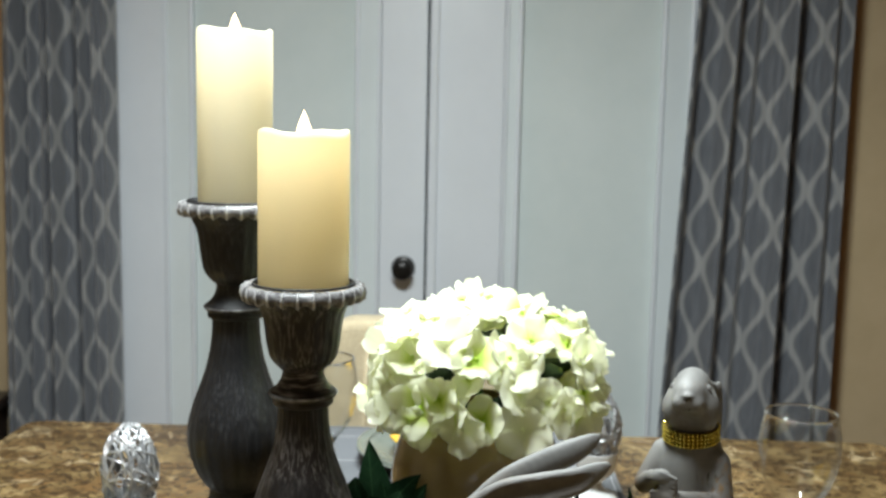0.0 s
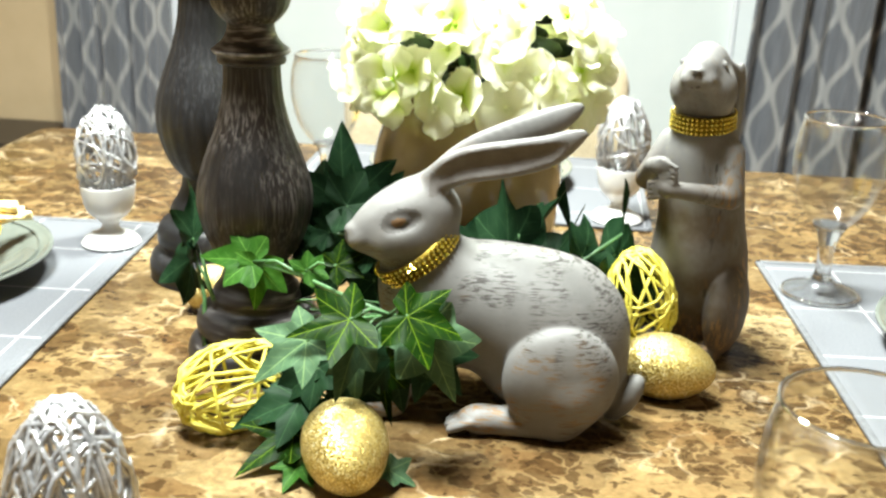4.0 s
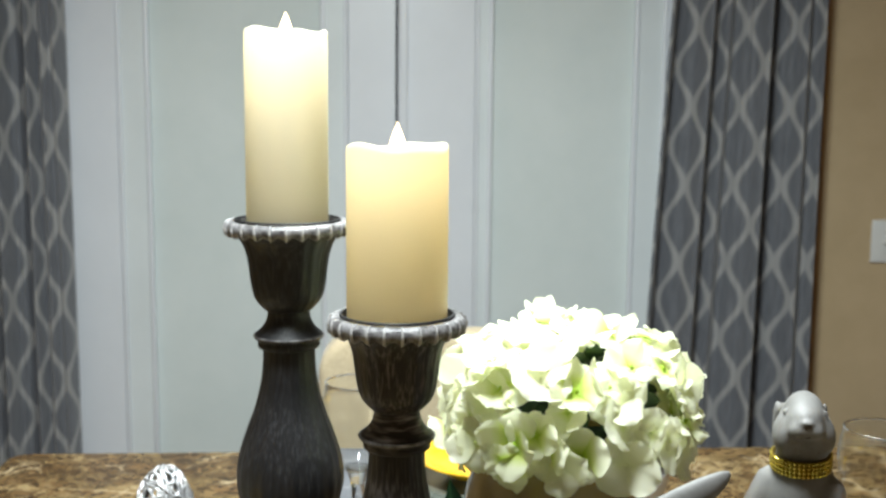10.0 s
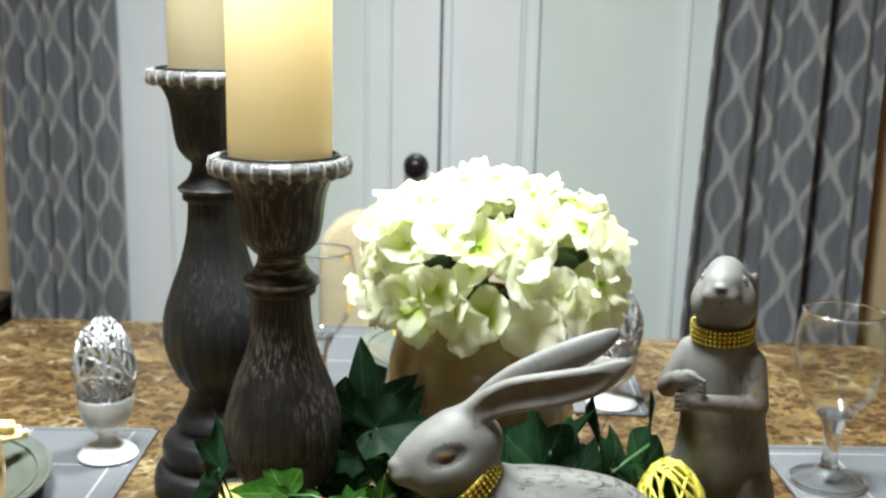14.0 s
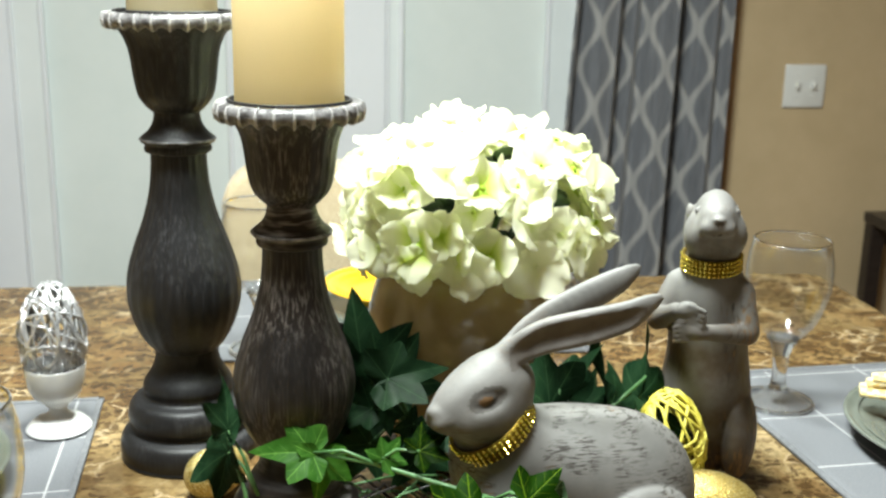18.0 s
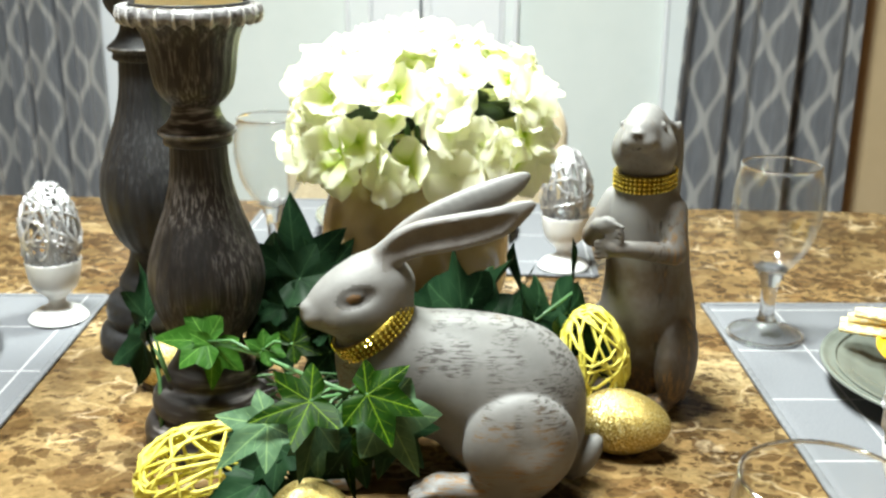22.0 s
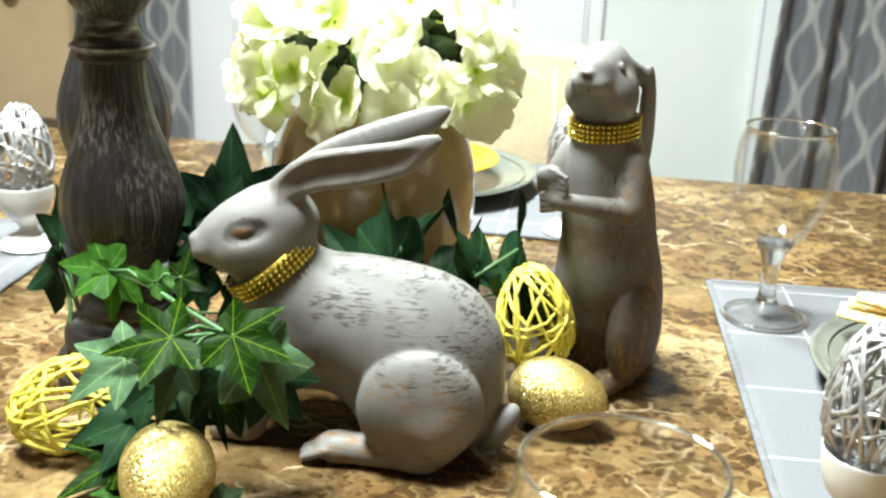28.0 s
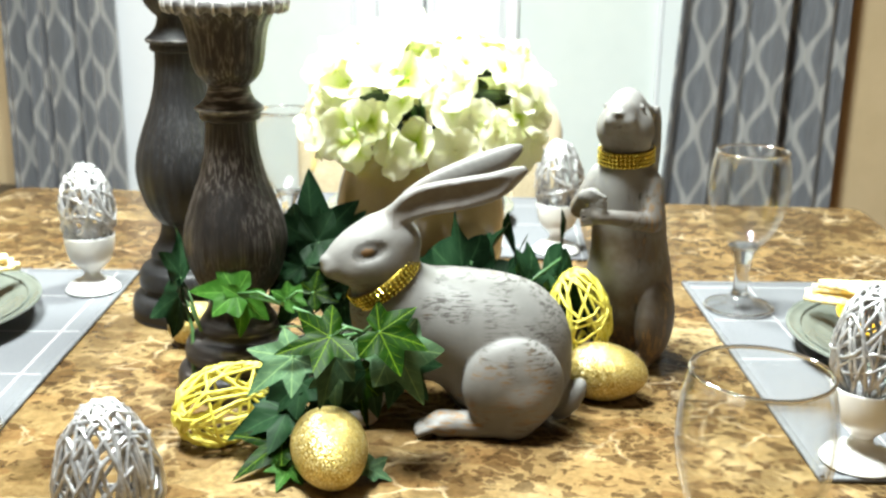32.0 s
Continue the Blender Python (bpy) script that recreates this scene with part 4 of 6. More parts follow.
def candle(x, y, z, r, h, wax, watts, label):
    cd = thing("pillar_candle", label, "candle", Matrix.Translation((x, y, z)), "flameless candles")
    prof = [(0, 0), (r * 0.97, 0), (r, 0.003), (r, h - 0.004), (r * 0.985, h), (r * 0.93, h + 0.001), (r * 0.86, h - 0.003), (r * 0.6, h - 0.009), (r * 0.25, h - 0.011), (0, h - 0.011)]
    bm = lathe(prof, 64)
    for v in bm.verts:
        if v.co.z > h - 0.005:
            a = math.atan2(v.co.y, v.co.x)
            v.co.z += 0.0016 * math.sin(2 * a + 5 * r * 100) + 0.0009 * math.sin(5 * a + 1)
    part("wax", bm, wax, cd)
    fl = lathe(smooth_profile([(0, 0), (0.0042, 0.003), (0.0060, 0.009), (0.0052, 0.015), (0.0026, 0.022), (0, 0.028)]), 20)
    part("flame", fl, "flame", cd, "glowing moulded flame", Matrix.Translation((0, 0, h - 0.010)) @ Matrix.Diagonal((1, 0.75, 1, 1)))
    lamp("candle_led", "POINT", watts, (1.0, 0.84, 0.58), Matrix.Translation((x, y, z + h - 0.020)), 0.008)
    return cd


SX, SY, SH = -0.092, 0.087, 0.362
LX, LY, LH = -0.192, 0.276, 0.417
candlestick(SX, SY, SH, 1.0, "stick", "short turned candlestick of dark washed wood with a fluted stem")
candlestick(LX, LY, LH, 1.11, "stick_dark", "tall turned candlestick of black-brown wood with a fluted stem")
candle(SX, SY, TABLE + 0.967 * SH, 0.0388, 0.133, "wax", 0.078, "thick ivory flameless pillar candle, lit, on the short candlestick")
candle(LX, LY, TABLE + 0.967 * LH, 0.0380, 0.176, "wax_pale", 0.076, "tall pale flameless pillar candle, lit, on the tall candlestick")

# ---- statues ----


def smooth_path(points, n=3):
    """A Catmull-Rom curve through points in space."""
    p = [np.array(q) for q in (points[0], *points, points[-1])]
    out = []
    for a, b, c, d in zip(p, p[1:], p[2:], p[3:]):
        for k in range(n):
            t = k / n
            out.append(0.5 * (2 * b + (c - a) * t + (2 * a - 5 * b + 4 * c - d) * t * t + (3 * b - a - 3 * c + d) * t ** 3))
    return out + [p[-1]]


# centre lines of the crouching rabbit's ears: x, y, z and half the width
NEAR_EAR = ((0.054, 0.002, 0.184, 0.0080), (0.066, 0.000, 0.196, 0.0112), (0.084, -0.002, 0.206, 0.0135), (0.110, -0.004, 0.2125, 0.0138), (0.138, -0.006, 0.2205, 0.0120), (0.154, -0.007, 0.2300, 0.0078), (0.162, -0.007, 0.2350, 0.0042))
FAR_EAR = ((0.058, 0.010, 0.189, 0.0080), (0.072, 0.014, 0.203, 0.0095), (0.090, 0.019, 0.2140, 0.0110), (0.115, 0.026, 0.2240, 0.0120), (0.138, 0.032, 0.2330, 0.0112), (0.152, 0.035, 0.2405, 0.0078), (0.159, 0.037, 0.2450, 0.0042))


def ear_shell(p, line, flat, shift=0.0, narrow=1.0):
    """Distance to a flattened strap along an ear's centre line."""
    track = np.array(smooth_path(line, 4), np.float32)
    best = None
    for a, b in zip(track, track[1:]):
        ab = (b - a)[[0, 2]]
        t = np.clip(((p[..., 0] - a[0]) * ab[0] + (p[..., 2] - a[2]) * ab[1]) / (ab @ ab), 0, 1)
        c = a + t[..., None] * (b - a)
        d = np.sqrt((p[..., 0] - c[..., 0]) ** 2 + (p[..., 2] - c[..., 2]) ** 2 + (flat * (p[..., 1] - c[..., 1] - shift)) ** 2) - narrow * c[..., 3]
        best = d if best is None else np.minimum(best, d)
    return best


def crouching_rabbit():
    c = Clay((-0.016, -0.058, -0.004), (0.236, 0.092, 0.262), 0.0017)
    cy = 0.022
    c.add(c.blob((0.150, cy, 0.066), (0.060, 0.049, 0.067)))
    c.add(c.blob((0.106, cy, 0.090), (0.060, 0.043, 0.0495), (0, 4, 0)), 0.020)
    c.add(c.blob((0.056, cy - 0.006, 0.090), (0.035, 0.036, 0.052), (0, -10, 0)), 0.028)
    c.add(c.rod((0.057, cy - 0.011, 0.116), (0.047, cy - 0.018, 0.144), 0.029, 0.025), 0.020)
    # head, turned a little towards the front of the table
    yaw = 25
    hx, hy, hz = 0.047, 0.005, 0.1625

    def hd(ahead, side, up):
        co, si = math.cos(radians(yaw)), math.sin(radians(yaw))
        return hx - co * ahead + si * side, hy - si * ahead - co * side, hz + up

    c.add(c.blob(hd(0, 0, 0), (0.035, 0.0255, 0.0285), (0, -14, yaw)), 0.012)
    c.add(c.blob(hd(0.028, 0, -0.0075), (0.0235, 0.0150, 0.0170), (0, -28, yaw)), 0.016)
    for side in (-1, 1):
        c.add(c.blob(hd(0.014, side * 0.0125, -0.014), (0.020, 0.0115, 0.0135), (0, -14, yaw)), 0.012)
        c.add(c.blob(hd(0.042, side * 0.0052, -0.0135), (0.0085, 0.0062, 0.0068), (0, -20, yaw)), 0.005)
        c.cut(c.blob(hd(0.0165, side * 0.0268, 0.0035), (0.0155, 0.0068, 0.0062), (0, -16, yaw - side * 10)), 0.005)
        c.add(c.blob(hd(0.0170, side * 0.0180, 0.0030), (0.0085, 0.0048, 0.0040), (0, -16, yaw - side * 10)), 0.002)
        c.cut(c.rod(hd(0.045, side * 0.001, -0.0165), hd(0.032, side * 0.0135, -0.0185), 0.0012, 0.0010), 0.0015)
    c.add(c.blob(hd(0.0475, 0, -0.0070), (0.0046, 0.0055, 0.0040), (0, 0, yaw)), 0.004)
    c.cut(c.rod(hd(0.052, 0, -0.0095), hd(0.0495, 0, -0.0165), 0.0010, 0.0010), 0.001)
    # ears: the near one hollowed towards the front
    for line, hollow in ((FAR_EAR, 0), (NEAR_EAR, 0.0078)):
        ear = ear_shell(c.p, line, 2.0)
        if hollow:
            ear = -smin(-ear, ear_shell(c.p, line, 1.7, -hollow - 0.0005, 0.80), 0.0012)
        c.add(ear, 0.006)
    c.add(c.rod((0.046, 0.004, 0.178), (0.060, 0.006, 0.190), 0.0125, 0.0085), 0.008)
    # hind legs
    c.add(c.blob((0.160, cy, 0.034), (0.044, 0.038, 0.034)), 0.02)
    for s, y in ((-1, -0.0175), (1, 0.062)):
        back = 0.022 if s > 0 else 0.0
        c.add(c.blob((0.1595, y + s * 0.0045, 0.0500), (0.0425, 0.0185, 0.0430), (0, 24, -s * 9)), 0.0016)
        c.add(c.rod((0.168, y + s * 0.001, 0.036), (0.163, y + s * 0.001, 0.012), 0.019, 0.0125), 0.014)
        c.add(c.rod((0.104 + back, y + 0.003 * s, 0.0110), (0.156, y + 0.003 * s, 0.0125), 0.0110, 0.0125), 0.005)
        c.add(c.blob((0.101 + back, y + 0.003 * s, 0.0110), (0.015, 0.0128, 0.0105)), 0.004)
        for k in range(4):
            w = (k - 1.5) * 0.0070
            c.add(c.rod((0.097 + back, y + 0.003 * s + w, 0.0125), (0.0795 + back + 0.0018 * abs(k - 1.5), y + 0.003 * s + w, 0.0058), 0.0038, 0.0036), 0.0006)
    # forelegs
    for y in (-0.004, 0.040):
        c.add(c.rod((0.054, y, 0.080), (0.034, y - 0.003, 0.014), 0.022, 0.0120), 0.014)
        c.add(c.blob((0.028, y - 0.003, 0.009), (0.017, 0.0115, 0.0090)), 0.006)
        for k in (-1, 0, 1):
            c.add(c.blob((0.014, y - 0.003 + k * 0.0062, 0.0065), (0.0075, 0.0036, 0.0062)), 0.001)
    c.add(c.blob((0.2085, cy - 0.010, 0.023), (0.0105, 0.0125, 0.0225), (0, 32, 0)), 0.003)
    c.cut(c.p[..., 2], 0.001)
    return c.mesh()


def standing_rabbit(turn):
    """Upright, its forepaws folded on the chest; the body faces -y and the head is turned by some degrees."""
    c = Clay((-0.075, -0.085, -0.004), (0.075, 0.085, 0.305), 0.0019)
    co, si = math.cos(radians(turn)), math.sin(radians(turn))
    hd = lambda x, y, z: (x * co - y * si, x * si + y * co, z)  # noqa: E731
    c.add(c.blob((0, 0.004, 0.055), (0.042, 0.045, 0.066)))
    c.add(c.blob((0, 0.004, 0.115), (0.037, 0.039, 0.075)), 0.03)
    c.add(c.blob((0, 0.0, 0.175), (0.0295, 0.027, 0.045)), 0.03)
    c.add(c.rod((0, 0.0, 0.19), (0, -0.003, 0.245), 0.0235, 0.0215), 0.018)
    # head, chin raised
    c.add(c.blob(hd(0, -0.002, 0.2560), (0.0195, 0.0275, 0.0250), (-26, 0, turn)), 0.010)
    c.add(c.blob(hd(0, -0.026, 0.2590), (0.0142, 0.0170, 0.0140), (-28, 0, turn)), 0.014)
    for s in (-1, 1):
        c.add(c.blob(hd(s * 0.0066, -0.0375, 0.2545), (0.0080, 0.0064, 0.0066), (0, 0, turn)), 0.006)
        c.add(c.blob(hd(s * 0.0145, -0.014, 0.2425), (0.0130, 0.0185, 0.0165), (0, 0, turn)), 0.010)
        c.cut(c.blob(hd(s * 0.0232, -0.0170, 0.2665), (0.0062, 0.0088, 0.0044), (0, 0, turn + s * 22)), 0.004)
        c.add(c.blob(hd(s * 0.0172, -0.0165, 0.2658), (0.0022, 0.0056, 0.0028), (0, 0, turn + s * 22)), 0.0015)
        # ears laid down the back
        c.add(c.rod(hd(s * 0.008, 0.016, 0.261), hd(s * 0.0145, 0.031, 0.252), 0.0070, 0.0080), 0.006)
        c.add(c.blob(hd(s * 0.0185, 0.0370, 0.213), (0.0062, 0.0115, 0.048), (3, s * 4, turn)), 0.003)
        # arms
        c.add(c.rod((s * 0.030, -0.004, 0.192), (s * 0.041, -0.020, 0.161), 0.0115, 0.0115), 0.008)
        c.add(c.rod((s * 0.042, -0.022, 0.159), (s * 0.014, -0.054, 0.174 - s * 0.008), 0.0100, 0.0072), 0.0012)
        c.add(c.blob((s * 0.004, -0.0585, 0.176 - s * 0.009), (0.0115, 0.0070, 0.0082), (0, s * 18, 0)), 0.0015)
        for k in range(4):
            z = 0.1825 - s * 0.009 - k * 0.0046
            c.add(c.rod((s * 0.001, -0.0620, z), (-s * 0.0140, -0.0600, z - 0.005), 0.0025, 0.0020), 0.0004)
        # haunches and feet
        c.add(c.blob((s * 0.0385, -0.008, 0.052), (0.0165, 0.031, 0.043), (-16, 0, s * 6)), 0.0014)
        c.add(c.blob((s * 0.030, -0.026, 0.0105), (0.0135, 0.036, 0.0105), (0, 0, s * 8)), 0.005)
        for k in (-1, 0, 1):
            c.add(c.blob((s * 0.034 + k * 0.0068, -0.057, 0.008), (0.0040, 0.009, 0.0072)), 0.0015)
    c.add(c.blob(hd(0, -0.0425, 0.2632), (0.0052, 0.0032, 0.0026), (0, 0, turn)), 0.003)
    for s in (-1, 1):
        c.cut(c.rod(hd(0, -0.0475, 0.2590), hd(s * 0.0064, -0.0445, 0.2628), 0.0013, 0.0011), 0.001)
        c.cut(c.rod(hd(0, -0.0465, 0.2505), hd(s * 0.0095, -0.0400, 0.2468), 0.0021, 0.0016), 0.0012)
    c.cut(c.rod(hd(0, -0.0480, 0.2590), hd(0, -0.0470, 0.2505), 0.0013, 0.0013), 0.001)
    c.add(c.blob((0.0, 0.048, 0.016), (0.015, 0.015, 0.015)), 0.005)
    c.cut(c.p[..., 2], 0.001)
    bm = c.mesh()
    lean = Matrix(((1, 0, 0.02, 0), (0, 1, -0.13, 0), (0, 0, 1, 0), (0, 0, 0, 1)))
    bmesh.ops.transform(bm, matrix=lean, verts=bm.verts)
    return bm


RX, RY, RTURN = 0.276, 0.186, -36


def paint(ob, spots):
    """Gives the faces within each (place, radius) spot another of the statue's materials."""
    for k, (key, _) in enumerate(spots):
        ob.data.materials.append(M[key])
    for f in ob.data.polygons:
        for k, (_, places) in enumerate(spots):
            if any(((f.center.x - c[0]) / r) ** 2 + ((f.center.y - c[1]) / r) ** 2 + ((f.center.z - c[2] - 0.25 * (f.center.x - c[0])) / (0.6 * r)) ** 2 < 1 for c, r in places):
                f.material_index = k + 1


CROUCH = Matrix.Translation((0, 0.014, TABLE)) @ Matrix.Diagonal((1, 1, 0.962, 1))
STAND = pose(RX, RY, TABLE, 0, 0, RTURN) @ Matrix.Diagonal((0.925, 1.02, 0.973, 1))
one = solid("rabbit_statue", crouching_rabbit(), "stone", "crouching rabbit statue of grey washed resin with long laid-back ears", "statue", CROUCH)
paint(one, (("shade", [((0.0400, -0.0190, 0.1662), 0.0145), ((0.0245, 0.0155, 0.1662), 0.0145)]), ("eye", [((0.0392, -0.0220, 0.1655), 0.0050), ((0.0235, 0.0185, 0.1655), 0.0050)])))
# faces in the near ear's hollow take the brown, shaded tone
spots = np.array([f.center for f in one.data.polygons], np.float32)
tone = len(one.data.materials)
one.data.materials.append(M["ear"])
for k in np.nonzero((ear_shell(spots, NEAR_EAR, 1.7, -0.0083, 0.80) < 0.0007) & (spots[:, 0] > 0.058))[0]:
    one.data.polygons[k].material_index = tone
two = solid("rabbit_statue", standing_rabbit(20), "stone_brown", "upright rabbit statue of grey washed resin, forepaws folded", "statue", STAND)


def face(x, y, z):
    """A place on the upright rabbit's turned head, leaning as the statue leans."""
    co, si = math.cos(radians(20)), math.sin(radians(20))
    return x * co - y * si + 0.02 * z, x * si + y * co - 0.13 * z, z


paint(two, (("shade", [(face(0, -0.046, 0.2605), 0.0042), (face(0, -0.045, 0.2490), 0.0042), (face(0.005, -0.043, 0.2475), 0.0034), (face(-0.005, -0.043, 0.2475), 0.0034), (face(0.0165, -0.0180, 0.2658), 0.0040), (face(-0.0165, -0.0180, 0.2658), 0.0040)]),))


def collar(m, rx, ry, rows, n, pitch, label):
    """A band of square-set rhinestones round a neck."""
    col = thing("rhinestone_collar", label, "collar", m, "rabbit collars")
    band = bmesh.new()
    h = pitch * rows / 2
    seg = 60
    ring = [[band.verts.new(((rx + d) * math.cos(a), (ry + d) * math.sin(a), z)) for a in (2 * math.pi * k / seg for k in range(seg))]
            for d, z in ((-0.0012, -h / 1.0), (0.0008, -h), (0.0008, h), (-0.0012, h))]
    for a, b in zip(ring, ring[1:] + ring[:1]):
        for k in range(seg):
            band.faces.new((a[k], a[(k + 1) % seg], b[(k + 1) % seg], b[k]))
    bmesh.ops.recalc_face_normals(band, faces=band.faces)
    part("band", band, "band", col)
    g = pitch / 2 * 0.84
    gem = lathe([(g, 0), (g, 0.0005), (g * 0.6, 0.0015), (0, 0.0016)], 8)
    me = mesh_of("stone", gem, "rhinestone", smooth=False)
    for row in range(rows):
        z = (row - (rows - 1) / 2) * pitch
        for k in range(n):
            a = 2 * math.pi * k / n
            nrm = Vector((math.cos(a) / rx, math.sin(a) / ry, 0)).normalized()
            mm = Matrix.Translation(((rx + 0.001) * math.cos(a), (ry + 0.001) * math.sin(a), z)) @ nrm.to_track_quat("Z", "X").to_matrix().to_4x4() @ pose(0, 0, 0, 0, 0, random.uniform(-8, 8))
            part("stone", me, None, col, m=mm)
    return col


collar(CROUCH @ pose(0.0490, 0.0055, 0.1335, 0, -36, 16), 0.0315, 0.0290, 4, 46, 0.0036, "gold rhinestone collar round the neck of the crouching rabbit")
collar(STAND @ pose(0.0043, -0.031, 0.2165, 4, 0, 0), 0.0256, 0.0256, 4, 42, 0.0038, "gold rhinestone collar round the neck of the upright rabbit")

# ---- vase and hydrangeas ----
VX, VY = 0.062, 0.256
vase = thing("flower_vase", "round glossy tan glazed ceramic vase holding hydrangeas", "vase", Matrix.Translation((VX, VY, TABLE)))
part("body", lathe(smooth_profile([(0, 0.002), (0.046, 0.0), (0.054, 0.005), (0.068, 0.030), (0.084, 0.075), (0.0885, 0.115), (0.0855, 0.150), (0.076, 0.178), (0.061, 0.196), (0.056, 0.199), (0.056, 0.206), (0.0525, 0.206), (0.050, 0.195), (0.046, 0.175), (0, 0.17)]), 80), "vase", vase)
part("foot_ring", lathe([(0.049, -0.0005), (0.0535, -0.0005), (0.0548, 0.004), (0.0535, 0.0065), (0.049, 0.006)], 64), "vase", vase, "narrow tan foot ring")


def floret_mesh(seed):
    """Four broad rounded petals that cup, curl and overlap round a green eye."""
    rnd = random.Random(seed)
    bm = bmesh.new()
    uv = bm.loops.layers.uv.new("UVMap")
    for q in range(4):
        turn = math.pi / 2 * q + rnd.uniform(-0.16, 0.16)
        size = rnd.uniform(0.023, 0.030)
        lift, curl, wave, ph = rnd.uniform(0.05, 0.75), rnd.uniform(0.1, 0.5), rnd.uniform(0.0012, 0.0034), rnd.uniform(0, 6.28)
        roll = rnd.uniform(-0.35, 0.35)
        nu, nv = 8, 8
        g = []
        for i in range(nu + 1):
            u = i / nu
            row = []
            for j in range(nv + 1):
                v = j / nv * 2 - 1
                half = size * 0.60 * math.sqrt(max(0.0, 1 - (1.6 * u - 0.92) ** 2 * 0.98)) * (0.35 + 0.65 * min(1, 2.2 * u))
                r = size * u * (1 - 0.20 * v * v * u) - size * 0.05 * u * u * math.exp(-(v / 0.14) ** 2)
                side = half * v
                h = lift * size * u ** 1.6 - curl * size * max(0.0, u - 0.55) ** 2 * 2.2 + 0.20 * size * v * v * u * (0.5 - u) + roll * side * u
                h += wave * (math.sin(4 * v + ph) + 0.6 * math.sin(8.5 * v + 2 * ph)) * u * u
                x, y = r * math.cos(turn) - side * math.sin(turn), r * math.sin(turn) + side * math.cos(turn)
                row.append((bm.verts.new((x, y, h + q % 2 * 0.0014)), u))
            g.append(row)
        for i in range(nu):
            for j in range(nv):
                f = bm.faces.new([g[a][b][0] for a, b in ((i, j), (i + 1, j), (i + 1, j + 1), (i, j + 1))])
                for loop, (a, b) in zip(f.loops, ((i, j), (i + 1, j), (i + 1, j + 1), (i, j + 1))):
                    loop[uv].uv = (g[a][b][1], 0.5)
    bmesh.ops.create_icosphere(bm, subdivisions=1, radius=0.0026, matrix=Matrix.Translation((0, 0, 0.002)))
    return mesh_of("floret", bm, "petal")


bouquet = thing("hydrangea_bouquet", "dome of white hydrangeas with lime-green hearts in the tan vase", "flowers", Matrix.Translation((0.071, 0.238, TABLE + 0.234)))
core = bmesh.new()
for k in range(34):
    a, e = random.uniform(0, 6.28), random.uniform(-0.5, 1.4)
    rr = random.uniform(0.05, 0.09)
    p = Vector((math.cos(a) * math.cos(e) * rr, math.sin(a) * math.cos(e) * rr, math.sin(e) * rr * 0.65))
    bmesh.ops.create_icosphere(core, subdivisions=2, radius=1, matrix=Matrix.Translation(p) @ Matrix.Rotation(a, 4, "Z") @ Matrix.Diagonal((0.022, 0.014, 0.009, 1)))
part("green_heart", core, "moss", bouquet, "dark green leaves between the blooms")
for k in range(7):
    a = 0.9 * k
    part("stem", tube([(0.016 * math.cos(a), 0.016 * math.sin(a), -0.062), (0.024 * math.cos(a), 0.024 * math.sin(a), -0.03), (0.055 * math.cos(a), 0.055 * math.sin(a), 0.012)], [0.0035, 0.0035, 0.0028], 7), "stem", bouquet)
florets = [floret_mesh(50 + k) for k in range(9)]
count = 140
GAPS = ((-0.42, -0.75, 0.36), (0.10, -0.62, 0.72), (0.50, -0.72, 0.34), (0.0, -0.95, 0.1))
rnd = random.Random(3)
for k in range(count):
    s = 1 - 1.34 * (k + 0.5) / count
    e = math.asin(max(-1, min(1, s)))
    a = k * 2.39996 + rnd.uniform(-0.15, 0.15)
    d = Vector((math.cos(a) * math.cos(e), math.sin(a) * math.cos(e), math.sin(e)))
    if rnd.random() < 0.08 or any(d.dot(Vector(g).normalized()) > 0.974 for g in GAPS):
        continue
    r = rnd.uniform(0.86, 1.05)
    flat = (math.hypot(d.x, d.y) ** 2.7 + abs(d.z) ** 2.7) ** (-1 / 2.7)
    p = Vector((d.x * 0.107, d.y * 0.107, d.z * 0.076)) * r * flat
    nrm = (Vector((d.x, d.y, d.z * 1.2)) + Vector((rnd.uniform(-0.5, 0.5), rnd.uniform(-0.5, 0.5), rnd.uniform(-0.2, 0.4)))).normalized()
    m = Matrix.Translation(p) @ nrm.to_track_quat("Z", "X").to_matrix().to_4x4() @ pose(0, 0, 0, 0, 0, rnd.uniform(0, 360)) @ Matrix.Scale(rnd.uniform(0.85, 1.12), 4)
    part("floret", florets[k % 9], None, bouquet, m=m)

# ---- ivy ----


